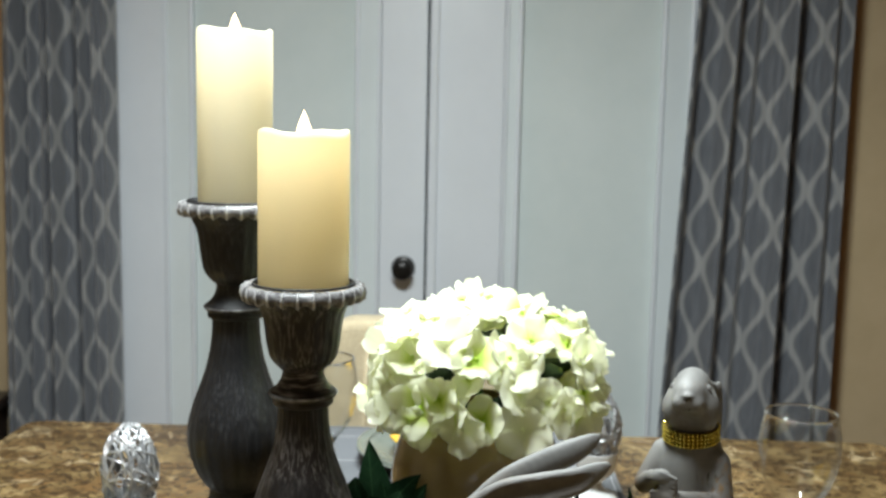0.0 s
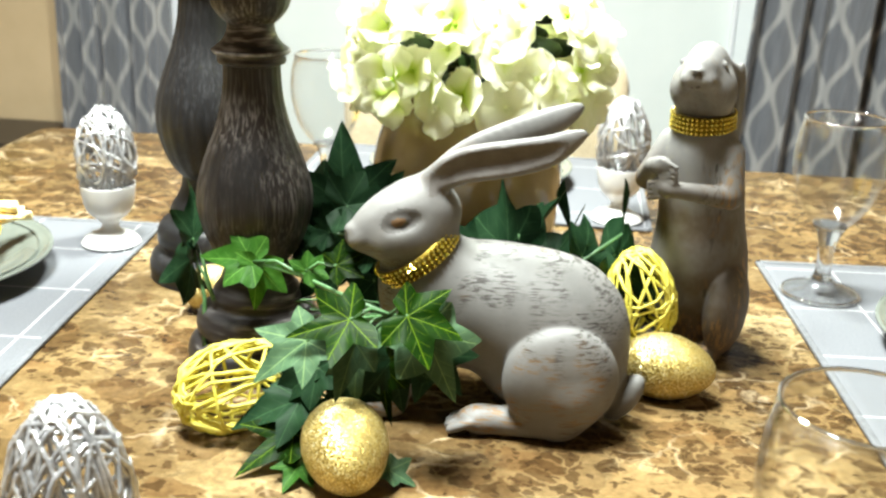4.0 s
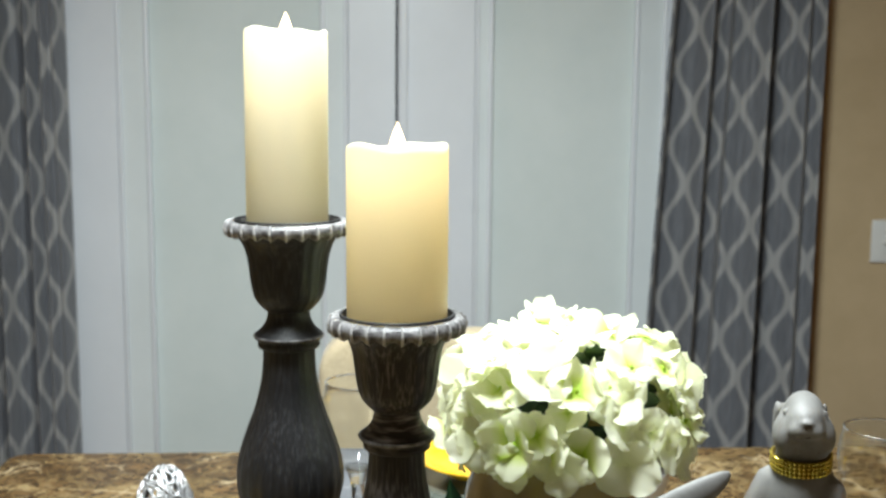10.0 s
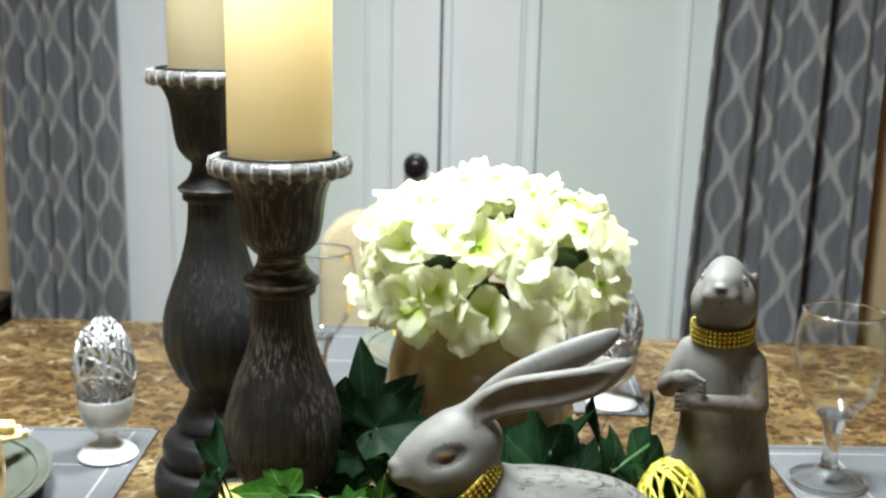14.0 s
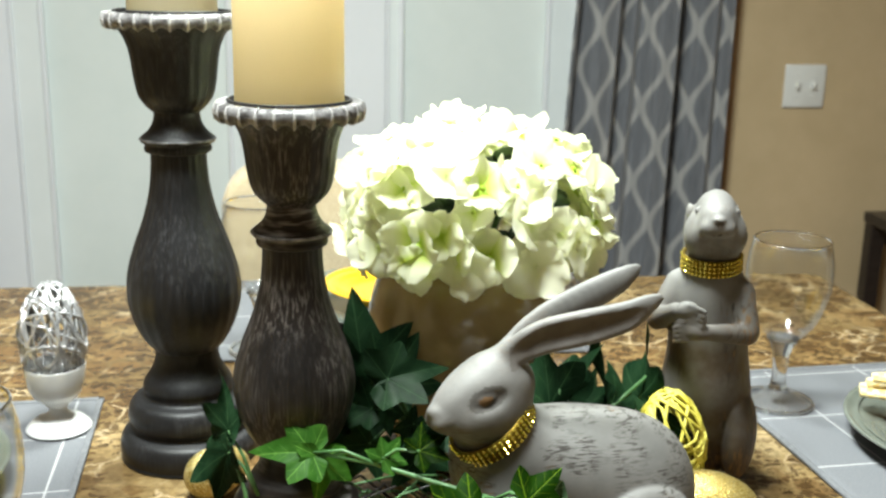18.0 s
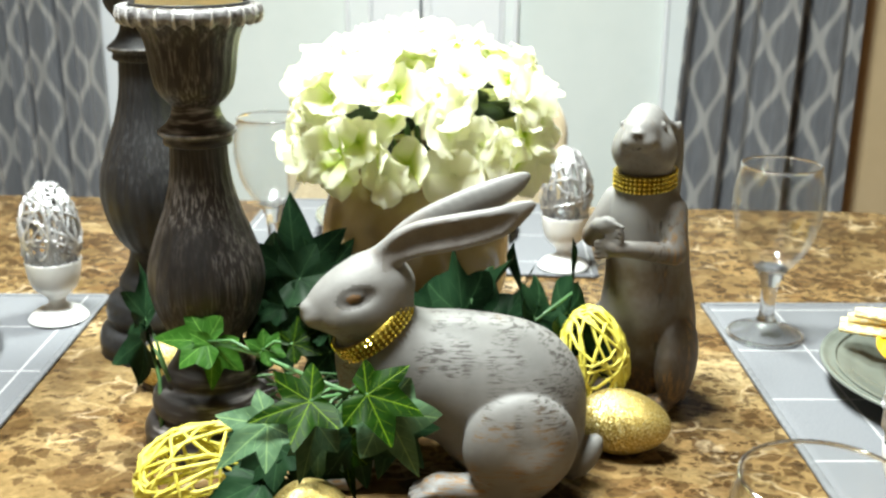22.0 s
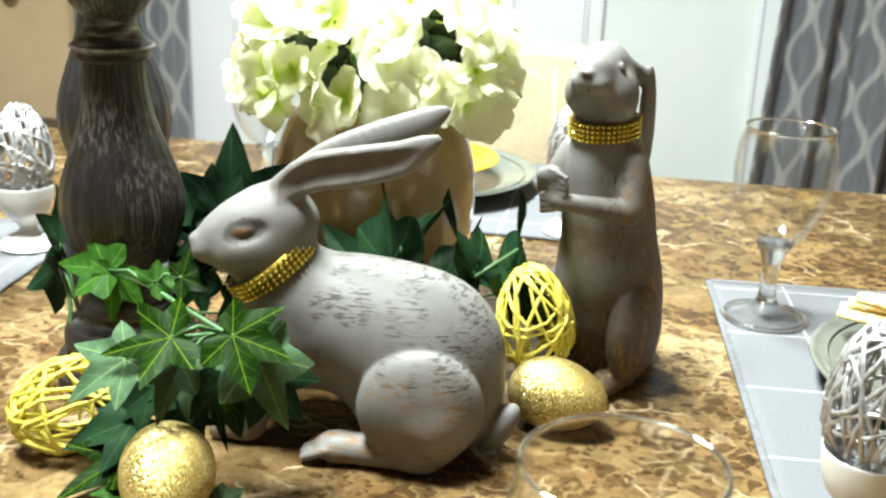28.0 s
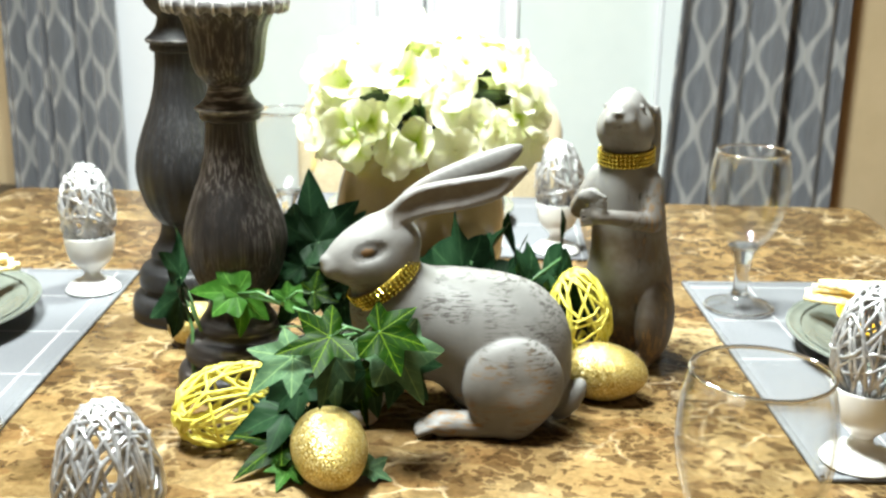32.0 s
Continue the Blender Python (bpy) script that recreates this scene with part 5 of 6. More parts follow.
def ivy_mesh(seed, material, slim=1.0, twist=0.0):
    """A five-lobed leaf, tip towards +y, stalk at the origin."""
    rnd = random.Random(seed)
    keys = [(-90, 0.20), (-58, 0.50), (-20, 0.86), (7, 0.62), (36, 1.10), (63, 0.68), (90, 1.42), (117, 0.68), (144, 1.10), (173, 0.62), (200, 0.86), (238, 0.50), (270, 0.20)]
    keys = [(a + rnd.uniform(-5, 5), r * rnd.uniform(0.84, 1.14)) for a, r in keys]
    ang, rad = [], []
    for (a, ra), (b, rb) in zip(keys, keys[1:]):
        pa = Vector((ra * math.cos(radians(a)), ra * math.sin(radians(a))))
        pb = Vector((rb * math.cos(radians(b)), rb * math.sin(radians(b))))
        for t in (0, 0.2, 0.45, 0.7, 0.88):
            p = pa.lerp(pb, t) * (1 + 0.045 * math.sin(math.pi * t))
            ang.append(math.atan2(p.y, p.x))
            rad.append(p.length)
    bm = bmesh.new()
    uv = bm.loops.layers.uv.new("UVMap")
    bend, fold, ph = rnd.uniform(0.15, 0.5), rnd.uniform(0.05, 0.35), rnd.uniform(0, 6.28)
    flat = {}

    def vert(u, a, r):
        x, y = u * r * math.cos(a), u * r * math.sin(a)
        h = fold * abs(x) - bend * y * abs(y) * 0.5 + 0.05 * math.sin(6 * a + ph) * u * u
        w = twist * y
        v = bm.verts.new((x * slim * math.cos(w) - h * math.sin(w) + 0.12 * twist * math.sin(2.2 * y), y, h * math.cos(w) + x * slim * math.sin(w)))
        flat[v] = (x, y)
        return v

    mid = vert(0, 0, 0)
    rings = [[vert(u, a, r) for a, r in zip(ang, rad)] for u in (0.2, 0.45, 0.72, 1.0)]
    n = len(ang)
    for k in range(n):
        q = (k + 1) % n
        bm.faces.new((mid, rings[0][k], rings[0][q]))
        for a, b in zip(rings, rings[1:]):
            bm.faces.new((a[k], b[k], b[q], a[q]))
    for f in bm.faces:
        for loop in f.loops:
            loop[uv].uv = flat[loop.vert]
    return mesh_of("leaf", bm, material)


IVY = {key: [ivy_mesh(70 + 7 * i + len(key), key) for i in range(4)] for key in ("ivy", "ivy_dark", "ivy_light", "ivy_back")}
NARROW = [ivy_mesh(170 + i, "ivy_dark", 0.66, 1.3 - 1.3 * (i % 2) * 2) for i in range(3)]
ivy = thing("ivy_garland", "artificial ivy spray with dark green veined leaves lying between the statues", "ivy", Matrix.Translation((0, 0, TABLE)))


def leaf(mesh, at, tip, normal, size, stalk=None):
    """at: the stalk's end; tip and normal: directions."""
    n = Vector(normal).normalized()
    t = Vector(tip)
    t = (t - n * t.dot(n)).normalized()
    m = Matrix((t.cross(n), t, n)).transposed().to_4x4()
    m.translation = at
    part("leaf", mesh, None, ivy, m=m @ Matrix.Scale(size * 0.86, 4))
    if stalk is not None:
        a, b = Vector(at), Vector(stalk)
        mid = (a + b) / 2 + Vector((0, 0, 0.006))
        part("stalk", tube([b, mid, a], [0.0016, 0.0013, 0.0011], 6), "stem", ivy)


HUB = (0.040, -0.045, 0.104)
LOW = (0.0, -0.035, 0.03)
# spray in front of the crouching rabbit
leaf(IVY["ivy"][0], (0.019, -0.078, 0.113), (-0.8, -0.5, 0.05), (0.1, -0.62, 0.78), 0.037, HUB)
leaf(IVY["ivy"][1], (0.056, -0.072, 0.116), (0.75, 0.25, -0.45), (0.15, -0.72, 0.68), 0.036, HUB)
leaf(IVY["ivy_back"][0], (-0.009, -0.082, 0.097), (-0.7, -0.5, -0.45), (0.0, -0.7, 0.7), 0.036, HUB)
leaf(IVY["ivy_back"][1], (0.022, -0.072, 0.094), (-0.2, -0.4, -0.85), (0.0, -0.75, 0.6), 0.032, HUB)
leaf(IVY["ivy_back"][2], (0.066, -0.060, 0.100), (0.4, -0.2, -0.75), (0.1, -0.8, 0.55), 0.040, HUB)
leaf(IVY["ivy_dark"][2], (0.045, -0.058, 0.078), (0.25, -0.2, -1), (0.25, -0.95, 0.2), 0.034, HUB)
leaf(IVY["ivy_dark"][3], (0.070, -0.050, 0.080), (0.5, 0.0, -0.7), (0.2, -0.9, 0.3), 0.034, HUB)
leaf(ivy_mesh(181, "ivy", 0.62), (0.038, -0.060, 0.074), (0.12, -0.15, -0.95), (0.1, -0.95, 0.2), 0.036, HUB)
leaf(IVY["ivy_back"][3], (0.020, -0.056, 0.072), (-0.1, -0.2, -0.9), (-0.3, -0.9, 0.2), 0.028, HUB)
# low spray at the front
leaf(IVY["ivy_dark"][0], (-0.020, -0.055, 0.040), (-0.85, -0.25, -0.35), (-0.1, -0.55, 0.8), 0.044, LOW)
leaf(IVY["ivy_dark"][1], (-0.010, -0.045, 0.060), (-0.6, -0.1, -0.6), (-0.2, -0.75, 0.6), 0.040, LOW)
leaf(IVY["ivy"][3], (-0.022, -0.070, 0.020), (-0.6, -0.7, -0.1), (0.0, -0.35, 0.9), 0.036, LOW)
leaf(IVY["ivy_light"][0], (-0.012, -0.092, 0.010), (-0.25, -0.95, 0.0), (0.1, -0.25, 0.95), 0.022, LOW)
leaf(IVY["ivy_back"][2], (0.048, -0.086, 0.008), (0.9, -0.3, 0.0), (0.1, -0.3, 0.9), 0.018, LOW)
leaf(IVY["ivy_dark"][2], (0.012, -0.042, 0.05), (0.2, -0.12, -0.9), (0.2, -0.95, 0.15), 0.030, LOW)
# bright sprig before the short candlestick
SPRIG = (-0.036, 0.012, 0.106)
leaf(IVY["ivy_light"][1], (-0.080, 0.034, 0.106), (-0.85, -0.1, 0.15), (0.1, -0.75, 0.65), 0.034, SPRIG)
leaf(IVY["ivy_light"][2], (-0.074, 0.032, 0.103), (-0.1, -0.2, -0.95), (0.1, -0.9, 0.35), 0.030, SPRIG)
leaf(IVY["ivy_light"][3], (-0.030, 0.006, 0.112), (0.55, -0.1, 0.6), (0.2, -0.8, 0.5), 0.019, SPRIG)
leaf(IVY["ivy"][1], (-0.006, -0.004, 0.122), (0.5, -0.1, 0.45), (0.0, -0.8, 0.55), 0.021, SPRIG)
leaf(NARROW[2], (-0.142, 0.075, 0.09), (-0.1, -0.05, -0.95), (-0.75, -0.6, 0.1), 0.045, (-0.12, 0.06, 0.06))
leaf(NARROW[1], (-0.142, 0.080, 0.105), (0.1, 0.1, 0.9), (-0.6, -0.75, 0.2), 0.036, (-0.12, 0.06, 0.06))
part("stalk", tube([HUB, (0.0, -0.014, 0.104), (-0.036, 0.012, 0.106), (-0.078, 0.034, 0.106)], [0.0020, 0.0018, 0.0016, 0.0012], 7), "stem", ivy)
part("stalk", tube([HUB, (0.02, -0.035, 0.06), (0.0, -0.035, 0.03), (-0.03, -0.04, 0.006)], [0.0024, 0.0022, 0.002, 0.0016], 7), "stem", ivy)
part("stalk", tube([(-0.142, 0.078, 0.10), (-0.13, 0.066, 0.06), (-0.125, 0.045, 0.003)], [0.0014, 0.0018, 0.002], 7), "stem", ivy)
# behind the crouching rabbit, round the vase
BACK = (0.0, 0.12, 0.09)
leaf(IVY["ivy_dark"][0], (-0.035, 0.165, 0.115), (-0.1, 0.05, 0.95), (0.1, -0.95, 0.2), 0.060, BACK)
leaf(IVY["ivy_dark"][2], (-0.052, 0.17, 0.105), (-0.75, 0.0, 0.55), (-0.1, -0.95, 0.2), 0.052, BACK)
leaf(IVY["ivy_dark"][3], (-0.018, 0.16, 0.105), (0.6, 0.0, 0.75), (0.1, -0.95, 0.2), 0.050, BACK)
leaf(IVY["ivy_dark"][1], (-0.02, 0.10, 0.135), (0.9, -0.05, 0.35), (-0.1, -0.75, 0.65), 0.040, BACK)
leaf(IVY["ivy_dark"][2], (-0.03, 0.12, 0.10), (-0.5, -0.3, -0.2), (-0.1, -0.8, 0.55), 0.034, BACK)
leaf(IVY["ivy_dark"][0], (-0.035, 0.09, 0.085), (-0.5, -0.1, -0.7), (-0.1, -0.9, 0.3), 0.034, BACK)
leaf(IVY["ivy_dark"][3], (0.005, 0.09, 0.075), (0.2, -0.2, -0.9), (0.0, -0.9, 0.3), 0.034, BACK)
rnd = random.Random(12)
for k in range(9):
    leaf((IVY["ivy_dark"] + NARROW)[k % 7], (-0.055 + 0.011 * k, 0.085 + 0.05 * rnd.random(), 0.05 + 0.07 * rnd.random()), (rnd.uniform(-0.8, 0.8), -0.1, rnd.uniform(-0.8, 0.6)),
         (rnd.uniform(-0.4, 0.4), -0.8, rnd.uniform(0.2, 0.7)), rnd.uniform(0.024, 0.034), BACK)
part("stalk", tube([(0.04, 0.06, 0.005), (0.0, 0.12, 0.09), (-0.035, 0.165, 0.118)], [0.003, 0.0024, 0.0016], 7), "stem", ivy)
for k in range(16):
    a = Vector((-0.06 + 0.006 * k, 0.075 + 0.004 * (k % 5), 0.045 + 0.005 * (k % 4)))
    part("twig", tube([a + Vector((0.03, 0.02, -0.035)), a, a + Vector((-0.03, -0.03 + 0.004 * (k % 3), 0.012 * math.sin(k)))], [0.0012, 0.0011, 0.0008], 5), "stem" if k % 3 else "stick", ivy)
RIGHT = (0.13, 0.12, 0.05)
leaf(NARROW[0], (0.112, 0.105, 0.105), (-0.35, 0, 0.85), (0.25, -0.95, 0.1), 0.062, RIGHT)
leaf(NARROW[2], (0.125, 0.11, 0.115), (0.25, -0.1, 0.9), (-0.5, -0.8, 0.2), 0.050, RIGHT)
leaf(NARROW[1], (0.120, 0.10, 0.080), (-0.3, -0.1, -0.8), (0.1, -0.95, 0.2), 0.05, RIGHT)
leaf(NARROW[1], (0.172, 0.13, 0.096), (-0.15, 0.0, 0.95), (0.5, -0.8, 0.1), 0.054, RIGHT)
leaf(NARROW[2], (0.165, 0.128, 0.075), (0.3, -0.1, -0.9), (-0.4, -0.85, 0.2), 0.046, RIGHT)
leaf(NARROW[0], (0.200, 0.14, 0.096), (-0.25, 0.0, 0.95), (-0.45, -0.85, 0.1), 0.052, RIGHT)
leaf(NARROW[1], (0.205, 0.138, 0.082), (0.25, -0.1, -0.9), (0.3, -0.9, 0.3), 0.052, RIGHT)
leaf(NARROW[0], (0.145, 0.14, 0.085), (0.2, 0.1, 0.75), (0.1, -0.9, 0.4), 0.046, RIGHT)
leaf(IVY["ivy_dark"][2], (0.085, 0.13, 0.085), (-0.6, 0.0, 0.6), (0.0, -0.9, 0.4), 0.046, RIGHT)
part("stalk", tube([(0.13, 0.12, 0.003), (0.13, 0.12, 0.05), (0.17, 0.13, 0.09), (0.205, 0.14, 0.115)], [0.0028, 0.0026, 0.002, 0.0014], 7), "stem", ivy)
part("stalk", tube([(0.13, 0.12, 0.05), (0.12, 0.11, 0.09), (0.12, 0.105, 0.12)], [0.0024, 0.002, 0.0014], 7), "stem", ivy)

# ---- eggs ----


def egg_point(d, b, a, taper):
    r = b * (1 - taper * d.z)
    return Vector((d.x * r, d.y * r, d.z * a))


def wire_egg(name, m, b, a, material, label, category, seed, loops=26, rod=0.0016, group=""):
    """A hollow egg woven of rattan strands."""
    rnd = random.Random(seed)
    egg = thing(name, label, category, m, group)
    for k in range(loops):
        n = Vector((rnd.gauss(0, 1), rnd.gauss(0, 1), rnd.gauss(0, 0.8))).normalized()
        off = rnd.uniform(-0.6, 0.6)
        s = n.orthogonal().normalized()
        t = n.cross(s)
        rr = math.sqrt(1 - off * off)
        steps = 10
        pts = []
        for q in range(steps):
            w = 2 * math.pi * q / steps + rnd.uniform(-0.14, 0.14)
            d = (n * off + (s * math.cos(w) + t * math.sin(w)) * rr).normalized()
            pts.append(egg_point(d, b, a, 0.17) * rnd.uniform(0.955, 1.0))
        part("strand", tube(pts, rod * rnd.uniform(0.8, 1.15), 6, True), material, egg)
    return egg


def solid_egg(m, b, a, label):
    bm = bmesh.new()
    bmesh.ops.create_uvsphere(bm, u_segments=40, v_segments=28, radius=1)
    for v in bm.verts:
        v.co = egg_point(v.co.normalized(), b, a, 0.15)
    return solid("gold_egg", bm, "glitter", label, "egg", m, "gold glitter eggs")


solid_egg(pose(0.021, -0.098, TABLE + 0.0288, 96, 0, 20), 0.0290, 0.0385, "gold glitter egg lying on the marble in front of the ivy")
solid_egg(pose(0.245, 0.078, TABLE + 0.0265, 0, 86, -20), 0.0265, 0.038, "gold glitter egg lying behind the crouching rabbit")
solid_egg(pose(-0.160, 0.184, TABLE + 0.0215, 10, 86, 50), 0.0215, 0.031, "gold glitter egg lying between the two candlesticks")
wire_egg("wire_egg", pose(-0.072, -0.030, TABLE + 0.0345, 0, 74, 22), 0.0325, 0.049, "yellow_wire", "woven yellow rattan egg lying beside the ivy", "egg", 5, 29, 0.00135, "yellow rattan eggs")
wire_egg("wire_egg", pose(0.221, 0.118, TABLE + 0.068, 4, -8, 0), 0.030, 0.044, "yellow_wire", "woven yellow rattan egg standing against the upright rabbit", "egg", 6, 29, 0.00135, "yellow rattan eggs")


def egg_cup(x, y, lift, label, seed):
    cup = thing("egg_cup", "white china egg cup" + label, "egg cup", Matrix.Translation((x, y, TABLE + lift)), "egg cups")
    part("bowl", lathe(smooth_profile([(0, 0.022), (0.008, 0.022), (0.013, 0.027), (0.022, 0.036), (0.0265, 0.048), (0.0285, 0.064), (0.0275, 0.065), (0.0255, 0.055), (0.020, 0.040), (0.0, 0.034)]), 40), "china", cup)
    part("foot", lathe(smooth_profile([(0, 0), (0.028, 0), (0.030, 0.003), (0.024, 0.009), (0.013, 0.014), (0.009, 0.019), (0.0085, 0.0225), (0, 0.0225)]), 40), "china", cup)
    wire_egg("silver_egg", pose(x, y, TABLE + lift + 0.1, 0, 0, seed * 40), 0.0315, 0.050, "silver_wire", "woven silver rattan egg sitting in a white egg cup", "egg", seed, 30, 0.0015, "silver rattan eggs")
    return cup


egg_cup(-0.323, 0.326, 0.005, " on the placemat", 21)
egg_cup(0.221, 0.536, 0.005, " on the placemat behind the flowers", 22)
egg_cup(0.437, -0.036, 0.005, " on the placemat beside the plates", 23)
egg_cup(-0.079, -0.281, 0.0, " standing at the table's near edge", 24)

# ---- goblets ----


def goblet(x, y, lift, label):
    g = thing("water_goblet", label, "goblet", Matrix.Translation((x, y, TABLE + lift)) @ Matrix.Diagonal((1, 1, 0.95, 1)), "water goblets")
    out = [(0.009, 0.072), (0.018, 0.078), (0.028, 0.090), (0.037, 0.108), (0.0425, 0.130), (0.0440, 0.148), (0.0425, 0.168), (0.0385, 0.187)]
    bowl = smooth_profile(out) + [(0.0378, 0.188)] + smooth_profile([(max(r - 0.0016, 0.0), z + 0.002) for r, z in out[::-1][1:-1]] + [(0.010, 0.0765), (0, 0.0755)])
    part("bowl", lathe(bowl, 56), "thin", g, "thin clear glass bowl")
    part("rim", tube([(0.0382 * math.cos(a), 0.0382 * math.sin(a), 0.188) for a in (2 * math.pi * q / 48 for q in range(48))], 0.0012, 8, True), "glass", g, "rounded clear glass rim")
    foot = smooth_profile([(0, 0), (0.037, 0), (0.0375, 0.002), (0.030, 0.006), (0.016, 0.011), (0.010, 0.0165), (0, 0.0165)])
    part("foot", lathe(foot, 48), "foot_glass", g, "round clear glass foot")
    part("foot_edge", tube([(0.0368 * math.cos(a), 0.0368 * math.sin(a), 0.0018) for a in (2 * math.pi * q / 48 for q in range(48))], 0.0016, 8, True), "glass", g, "rounded clear glass edge")
    stem = smooth_profile([(0, 0.0168), (0.0098, 0.0168), (0.0088, 0.019), (0.0075, 0.03), (0.0078, 0.045), (0.0092, 0.058), (0.013, 0.069), (0.017, 0.0765)])
    part("stem", lathe(stem + [(0.009, 0.0745), (0, 0.0735)], 48), "glass", g, "thick clear glass stem")
    return g


goblet(0.417, 0.330, 0.005, "empty clear glass water goblet on the placemat")
goblet(0.289, -0.278, 0.0, "empty clear glass water goblet at the table's near edge")
goblet(-0.303, -0.044, 0.005, "empty clear glass water goblet at the corner of the placemat")
goblet(-0.134, 0.535, 0.005, "empty clear glass water goblet behind the candlesticks")

# ---- place settings ----


def disc_plate(name, r, h, material, label, m, group, rings=True):
    pl = thing(name, label, "plate", m, group)
    p = [(0, 0.003), (r * 0.55, 0.003), (r * 0.57, 0.0), (r * 0.62, 0.0), (r * 0.66, 0.004), (r * 0.8, h * 0.62), (r * 0.97, h * 0.93), (r, h), (r * 0.995, h + 0.0025), (r * 0.965, h + 0.001), (r * 0.94, h - 0.0012),
         (r * 0.92, h * 0.9 + 0.001), (r * 0.80, h * 0.72 + 0.002), (r * 0.78, h * 0.66 + 0.001), (r * 0.75, h * 0.6 + 0.002), (r * 0.66, 0.0078), (r * 0.5, 0.0068), (0, 0.0066)]
    part("dish", lathe(p, 96), material, pl)
    if rings:
        part("rim_line", lathe([(r * 0.905, h * 0.885 + 0.0026), (r * 0.897, h * 0.875 + 0.0032), (r * 0.889, h * 0.865 + 0.0026), (r * 0.897, h * 0.865 + 0.001)], 96), material, pl)
    return pl


def napkin(m, label):
    nk = thing("napkin", label, "napkin", m, "napkins")
    for k in range(3):
        bm = bmesh.new()
        nu, nv = 16, 10
        g = []
        for i in range(nu + 1):
            u = i / nu
            half = 0.006 + 0.034 * u
            row = []
            for j in range(nv + 1):
                v = j / nv * 2 - 1
                z = 0.004 + 0.0052 * k + 0.020 * u * (1 - v * v) * (0.5 + 0.2 * k) + 0.004 * math.sin(6 * u + 3 * v + 2 * k)
                row.append(bm.verts.new((u * 0.145 * (1 - 0.06 * k) + 0.006 * k, half * v * (1 - 0.13 * k) + 0.006 * math.sin(4 * u + k), z)))
            g.append(row)
        for i in range(nu):
            for j in range(nv):
                bm.faces.new((g[i][j], g[i + 1][j], g[i + 1][j + 1], g[i][j + 1]))
        ob = part("fold", bm, "napkin", nk)
        ob.modifiers.new("thickness", "SOLIDIFY").thickness = 0.0045
    return nk


for (x, y, word) in ((0.574, 0.196, ""), (-0.474, 0.196, ""), (0.03, 0.677, "")):
    disc_plate("dinner_plate", 0.136, 0.022, "plate", "grey-green stoneware dinner plate lying on the placemat", Matrix.Translation((x, y, TABLE + 0.0055)), "dinner plates")
    disc_plate("salad_plate", 0.088, 0.018, "plate_yellow", "bright yellow stoneware plate stacked on the grey dinner plate", Matrix.Translation((x, y, TABLE + 0.0245)), "salad plates", False)
napkin(pose(0.466, 0.253, TABLE + 0.046, 0, 0, -18), "folded yellow and cream checked napkin across the plates")
napkin(pose(-0.382, 0.272, TABLE + 0.046, 0, 0, 205), "folded yellow and cream checked napkin across the plates")

spoon = thing("spoon", "brass-coloured spoon lying on the placemat beside the plates", "spoon", pose(-0.333, 0.068, TABLE + 0.0085, 0, 0, 188))
part("handle", tube([(0, 0, 0), (0.02, 0, 0.001), (0.06, 0, 0.002), (0.12, 0, 0.003)], [0.004, 0.0055, 0.0038, 0.0025], 10), "flatware", spoon)
bowl = lathe(smooth_profile([(0, -0.006), (0.012, -0.004), (0.019, 0.003), (0.018, 0.0035), (0.011, -0.002), (0, -0.004)]), 28)
bmesh.ops.transform(bowl, matrix=Matrix.Translation((0.145, 0, 0.002)) @ Matrix.Diagonal((1.45, 1, 1, 1)), verts=bowl.verts)
part("bowl", bowl, "flatware", spoon)

# ---- chair behind the table ----
chair = thing("dining_chair", "beige upholstered dining chair with a rounded back behind the table", "chair", Matrix.Translation((0.02, 1.0, 0)))
bm = box(0.46, 0.075, 0.52, 0, (0, 0.02, 0.80))
bmesh.ops.bevel(bm, geom=[e for e in bm.edges if abs(e.verts[0].co.y - e.verts[1].co.y) > 0.05 and e.verts[0].co.z > 1.0], offset=0.07, segments=8, profile=0.5, affect="EDGES")
bmesh.ops.bevel(bm, geom=[e for e in bm.edges if abs(e.verts[0].co.y - e.verts[1].co.y) < 1e-4], offset=0.016, segments=4, profile=0.5, affect="EDGES")
part("backrest", bm, "linen", chair)
part("seat", box(0.47, 0.44, 0.09, 0.03, (0, 0.235, 0.60), 4), "linen", chair)
for sx in (-1, 1):
    part("piping", tube([(sx * 0.145, -0.0185, 0.56), (sx * 0.15, -0.0195, 0.8), (sx * 0.14, -0.0185, 1.03)], 0.003, 6), "linen", chair)
    for y in (0.04, 0.43):
        part("leg", tube([(sx * 0.2, y, 0.56), (sx * 0.205, y, 0.3), (sx * 0.21, y, 0.0)], [0.024, 0.02, 0.014], 12), "wood", chair)

# ---- plate rack on the wall ----
rack = thing("plate_rack", "black wrought-iron plate rack with scrolls hanging on the tan wall", "plate rack", Matrix.Translation((-1.422, WALL - 0.012, 0.018)))


def scroll(cx, cz, r, start, turns, flip, y=-0.02):
    pts = []
    for k in range(26):
        t = k / 25
        a = start + flip * turns * 2 * math.pi * t
        pts.append((cx + r * (1 - 0.72 * t) * math.cos(a), y, cz + r * (1 - 0.72 * t) * math.sin(a)))
    return pts


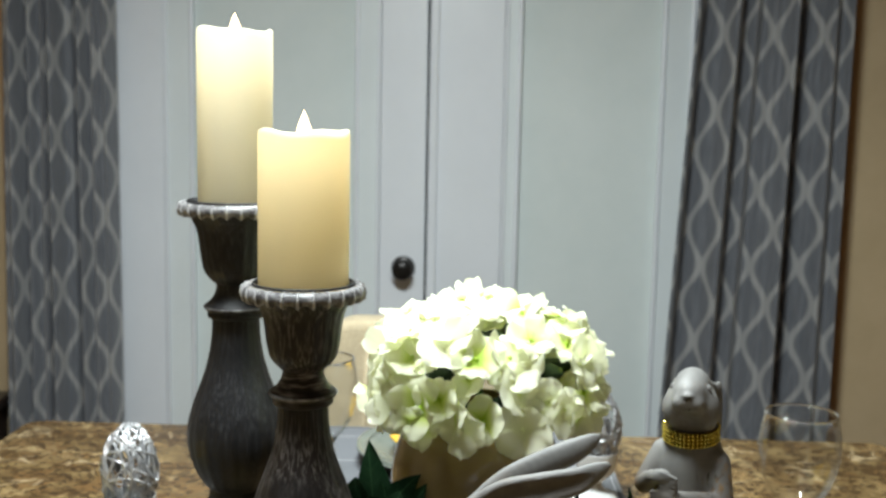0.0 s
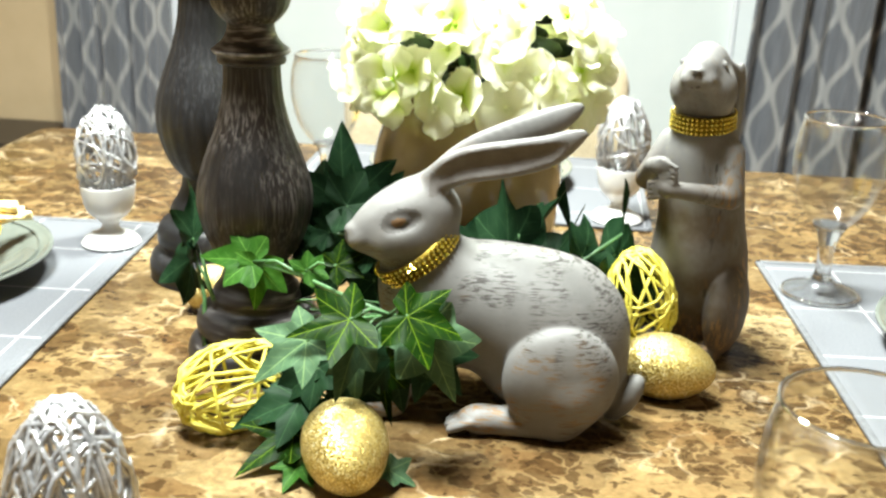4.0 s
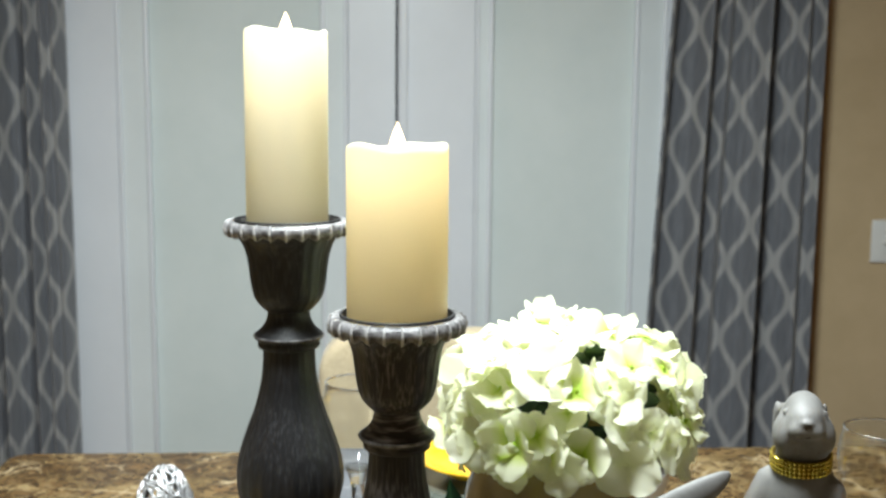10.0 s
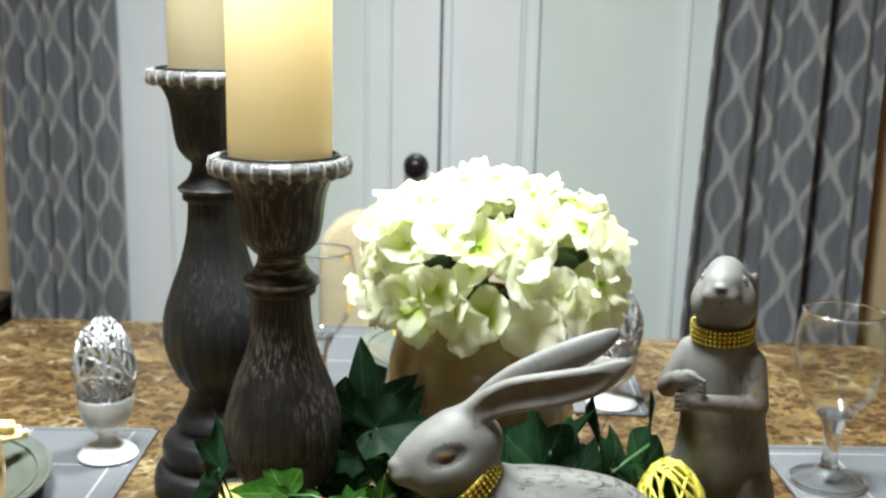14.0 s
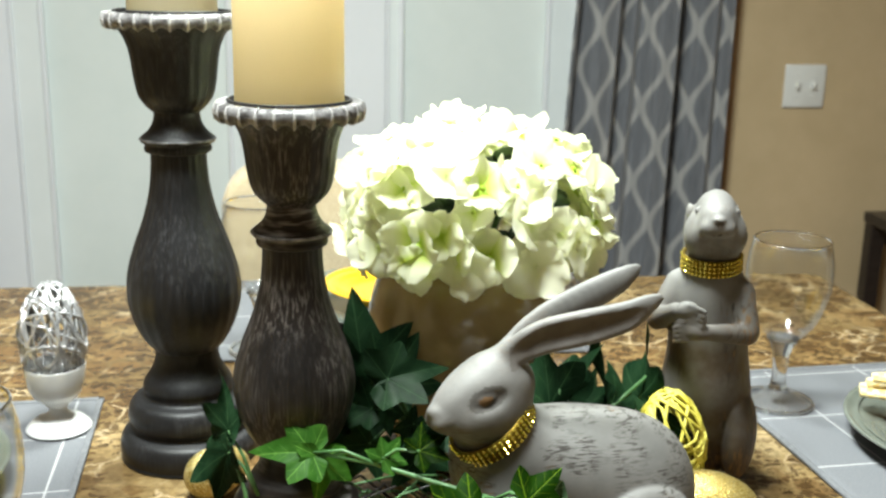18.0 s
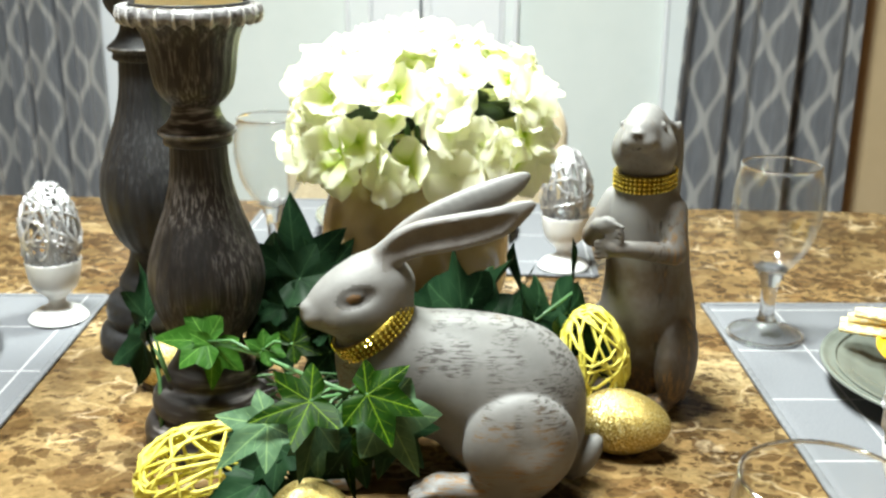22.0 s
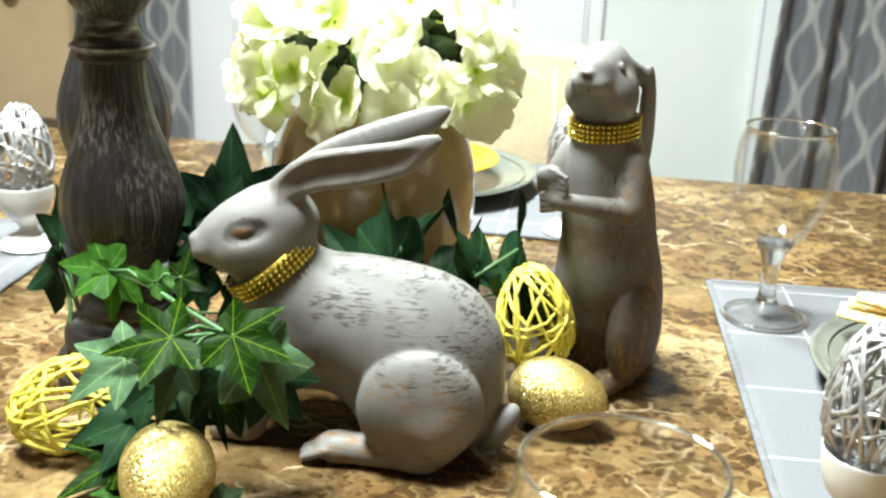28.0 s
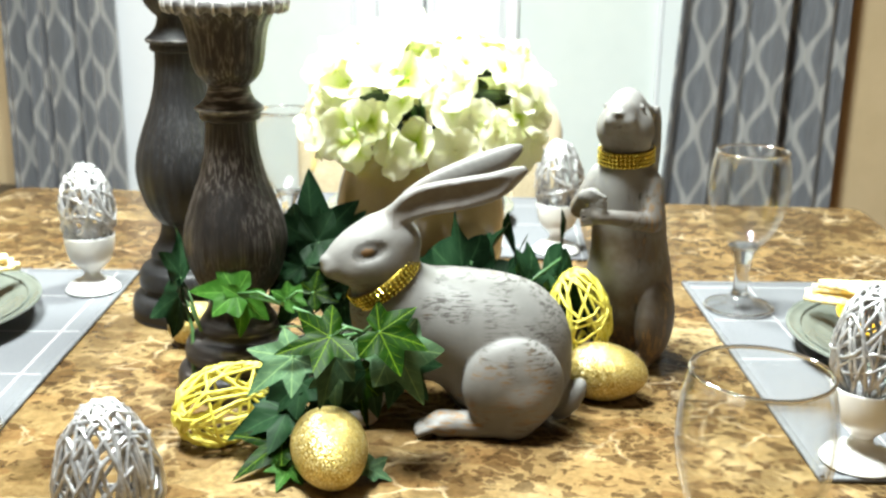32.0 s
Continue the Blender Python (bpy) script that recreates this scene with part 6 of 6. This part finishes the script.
for sx in (-1, 1):
    part("rail", tube([(sx * 0.055, -0.006, 1.08), (sx * 0.058, -0.006, 1.3), (sx * 0.055, -0.006, 1.72)], 0.006, 8), "black", rack)
    part("scroll", tube(scroll(sx * 0.045, 1.005, 0.036, math.pi if sx < 0 else 0, 1.25, -sx), 0.0065, 8), "black", rack)
    for zc in (1.143, 1.43):
        part("hook", tube([(sx * 0.072, -0.008, zc - 0.055), (sx * 0.095, -0.06, zc - 0.055), (sx * 0.085, -0.085, zc - 0.03)] + [(sx * 0.045 + q[0], -0.088, q[2]) for q in scroll(0, zc + 0.0, 0.024, 0 if sx > 0 else math.pi, 1.1, -sx)], 0.0055, 8), "black", rack)
for zc in (1.10, 1.385, 1.71):
    part("crossbar", tube([(-0.075, -0.008, zc), (0.0, -0.014, zc - 0.014), (0.075, -0.008, zc)], 0.006, 8), "black", rack)
part("post", tube([(0, -0.012, 1.09), (0, -0.014, 0.985)], 0.008, 8), "black", rack)
drop = [(0.022 * math.sin(2 * math.pi * k / 20), -0.014, 0.955 + 0.034 * math.cos(2 * math.pi * k / 20)) for k in range(20)]
part("drop", tube(drop, 0.006, 8, True), "black", rack)
for zc in (1.259, 1.546):
    disc_plate("wall_plate", 0.122, 0.02, "plate", "grey-green stoneware plate standing in the iron plate rack", pose(-1.418, WALL - 0.044, zc, 96, 0, 0), "plates on the wall")
    disc_plate("wall_plate_small", 0.099, 0.018, "plate_mustard", "glossy mustard-yellow plate standing in the iron plate rack", pose(-1.426, WALL - 0.078, zc - 0.068, 97, 0, 0), "plates on the wall", False)

# ---- low cabinet and side table ----
cab = thing("sideboard", "low dark espresso wooden sideboard against the tan wall", "sideboard", Matrix.Translation((-1.76, 1.965, 0)))
part("top", box(1.07, 0.28, 0.03, 0.004, (0, 0, 0.597)), "espresso", cab, smooth=False)
part("body", box(1.03, 0.25, 0.52, 0.004, (0, 0.01, 0.321)), "espresso", cab, smooth=False)
for k in (-1, 0, 1):
    d = part("door", box(0.325, 0.016, 0.47, 0.004, (k * 0.335, -0.124, 0.325)), "espresso", cab, smooth=False)
    part("handle", tube([(k * 0.335 + 0.12, -0.132, 0.30), (k * 0.335 + 0.12, -0.148, 0.31), (k * 0.335 + 0.12, -0.148, 0.38), (k * 0.335 + 0.12, -0.132, 0.39)], 0.004, 8), "bronze", d)
for sx in (-1, 1):
    for sy in (-1, 1):
        part("foot", box(0.05, 0.05, 0.062, 0.004, (sx * 0.47, sy * 0.09 + 0.01, 0.031)), "espresso", cab, smooth=False)
st = thing("side_table", "dark brown wooden side table against the tan wall", "side table", Matrix.Translation((1.79, 1.86, 0)))
part("top", box(0.62, 0.42, 0.03, 0.004, (0, 0, 0.715)), "espresso", st, smooth=False)
for sx in (-1, 1):
    part("apron", box(0.53, 0.018, 0.06, 0.002, (0, sx * 0.185, 0.669)), "espresso", st, smooth=False)
    for sy in (-1, 1):
        part("leg", box(0.042, 0.042, 0.698, 0.003, (sx * 0.285, sy * 0.185, 0.35)), "espresso", st, smooth=False)
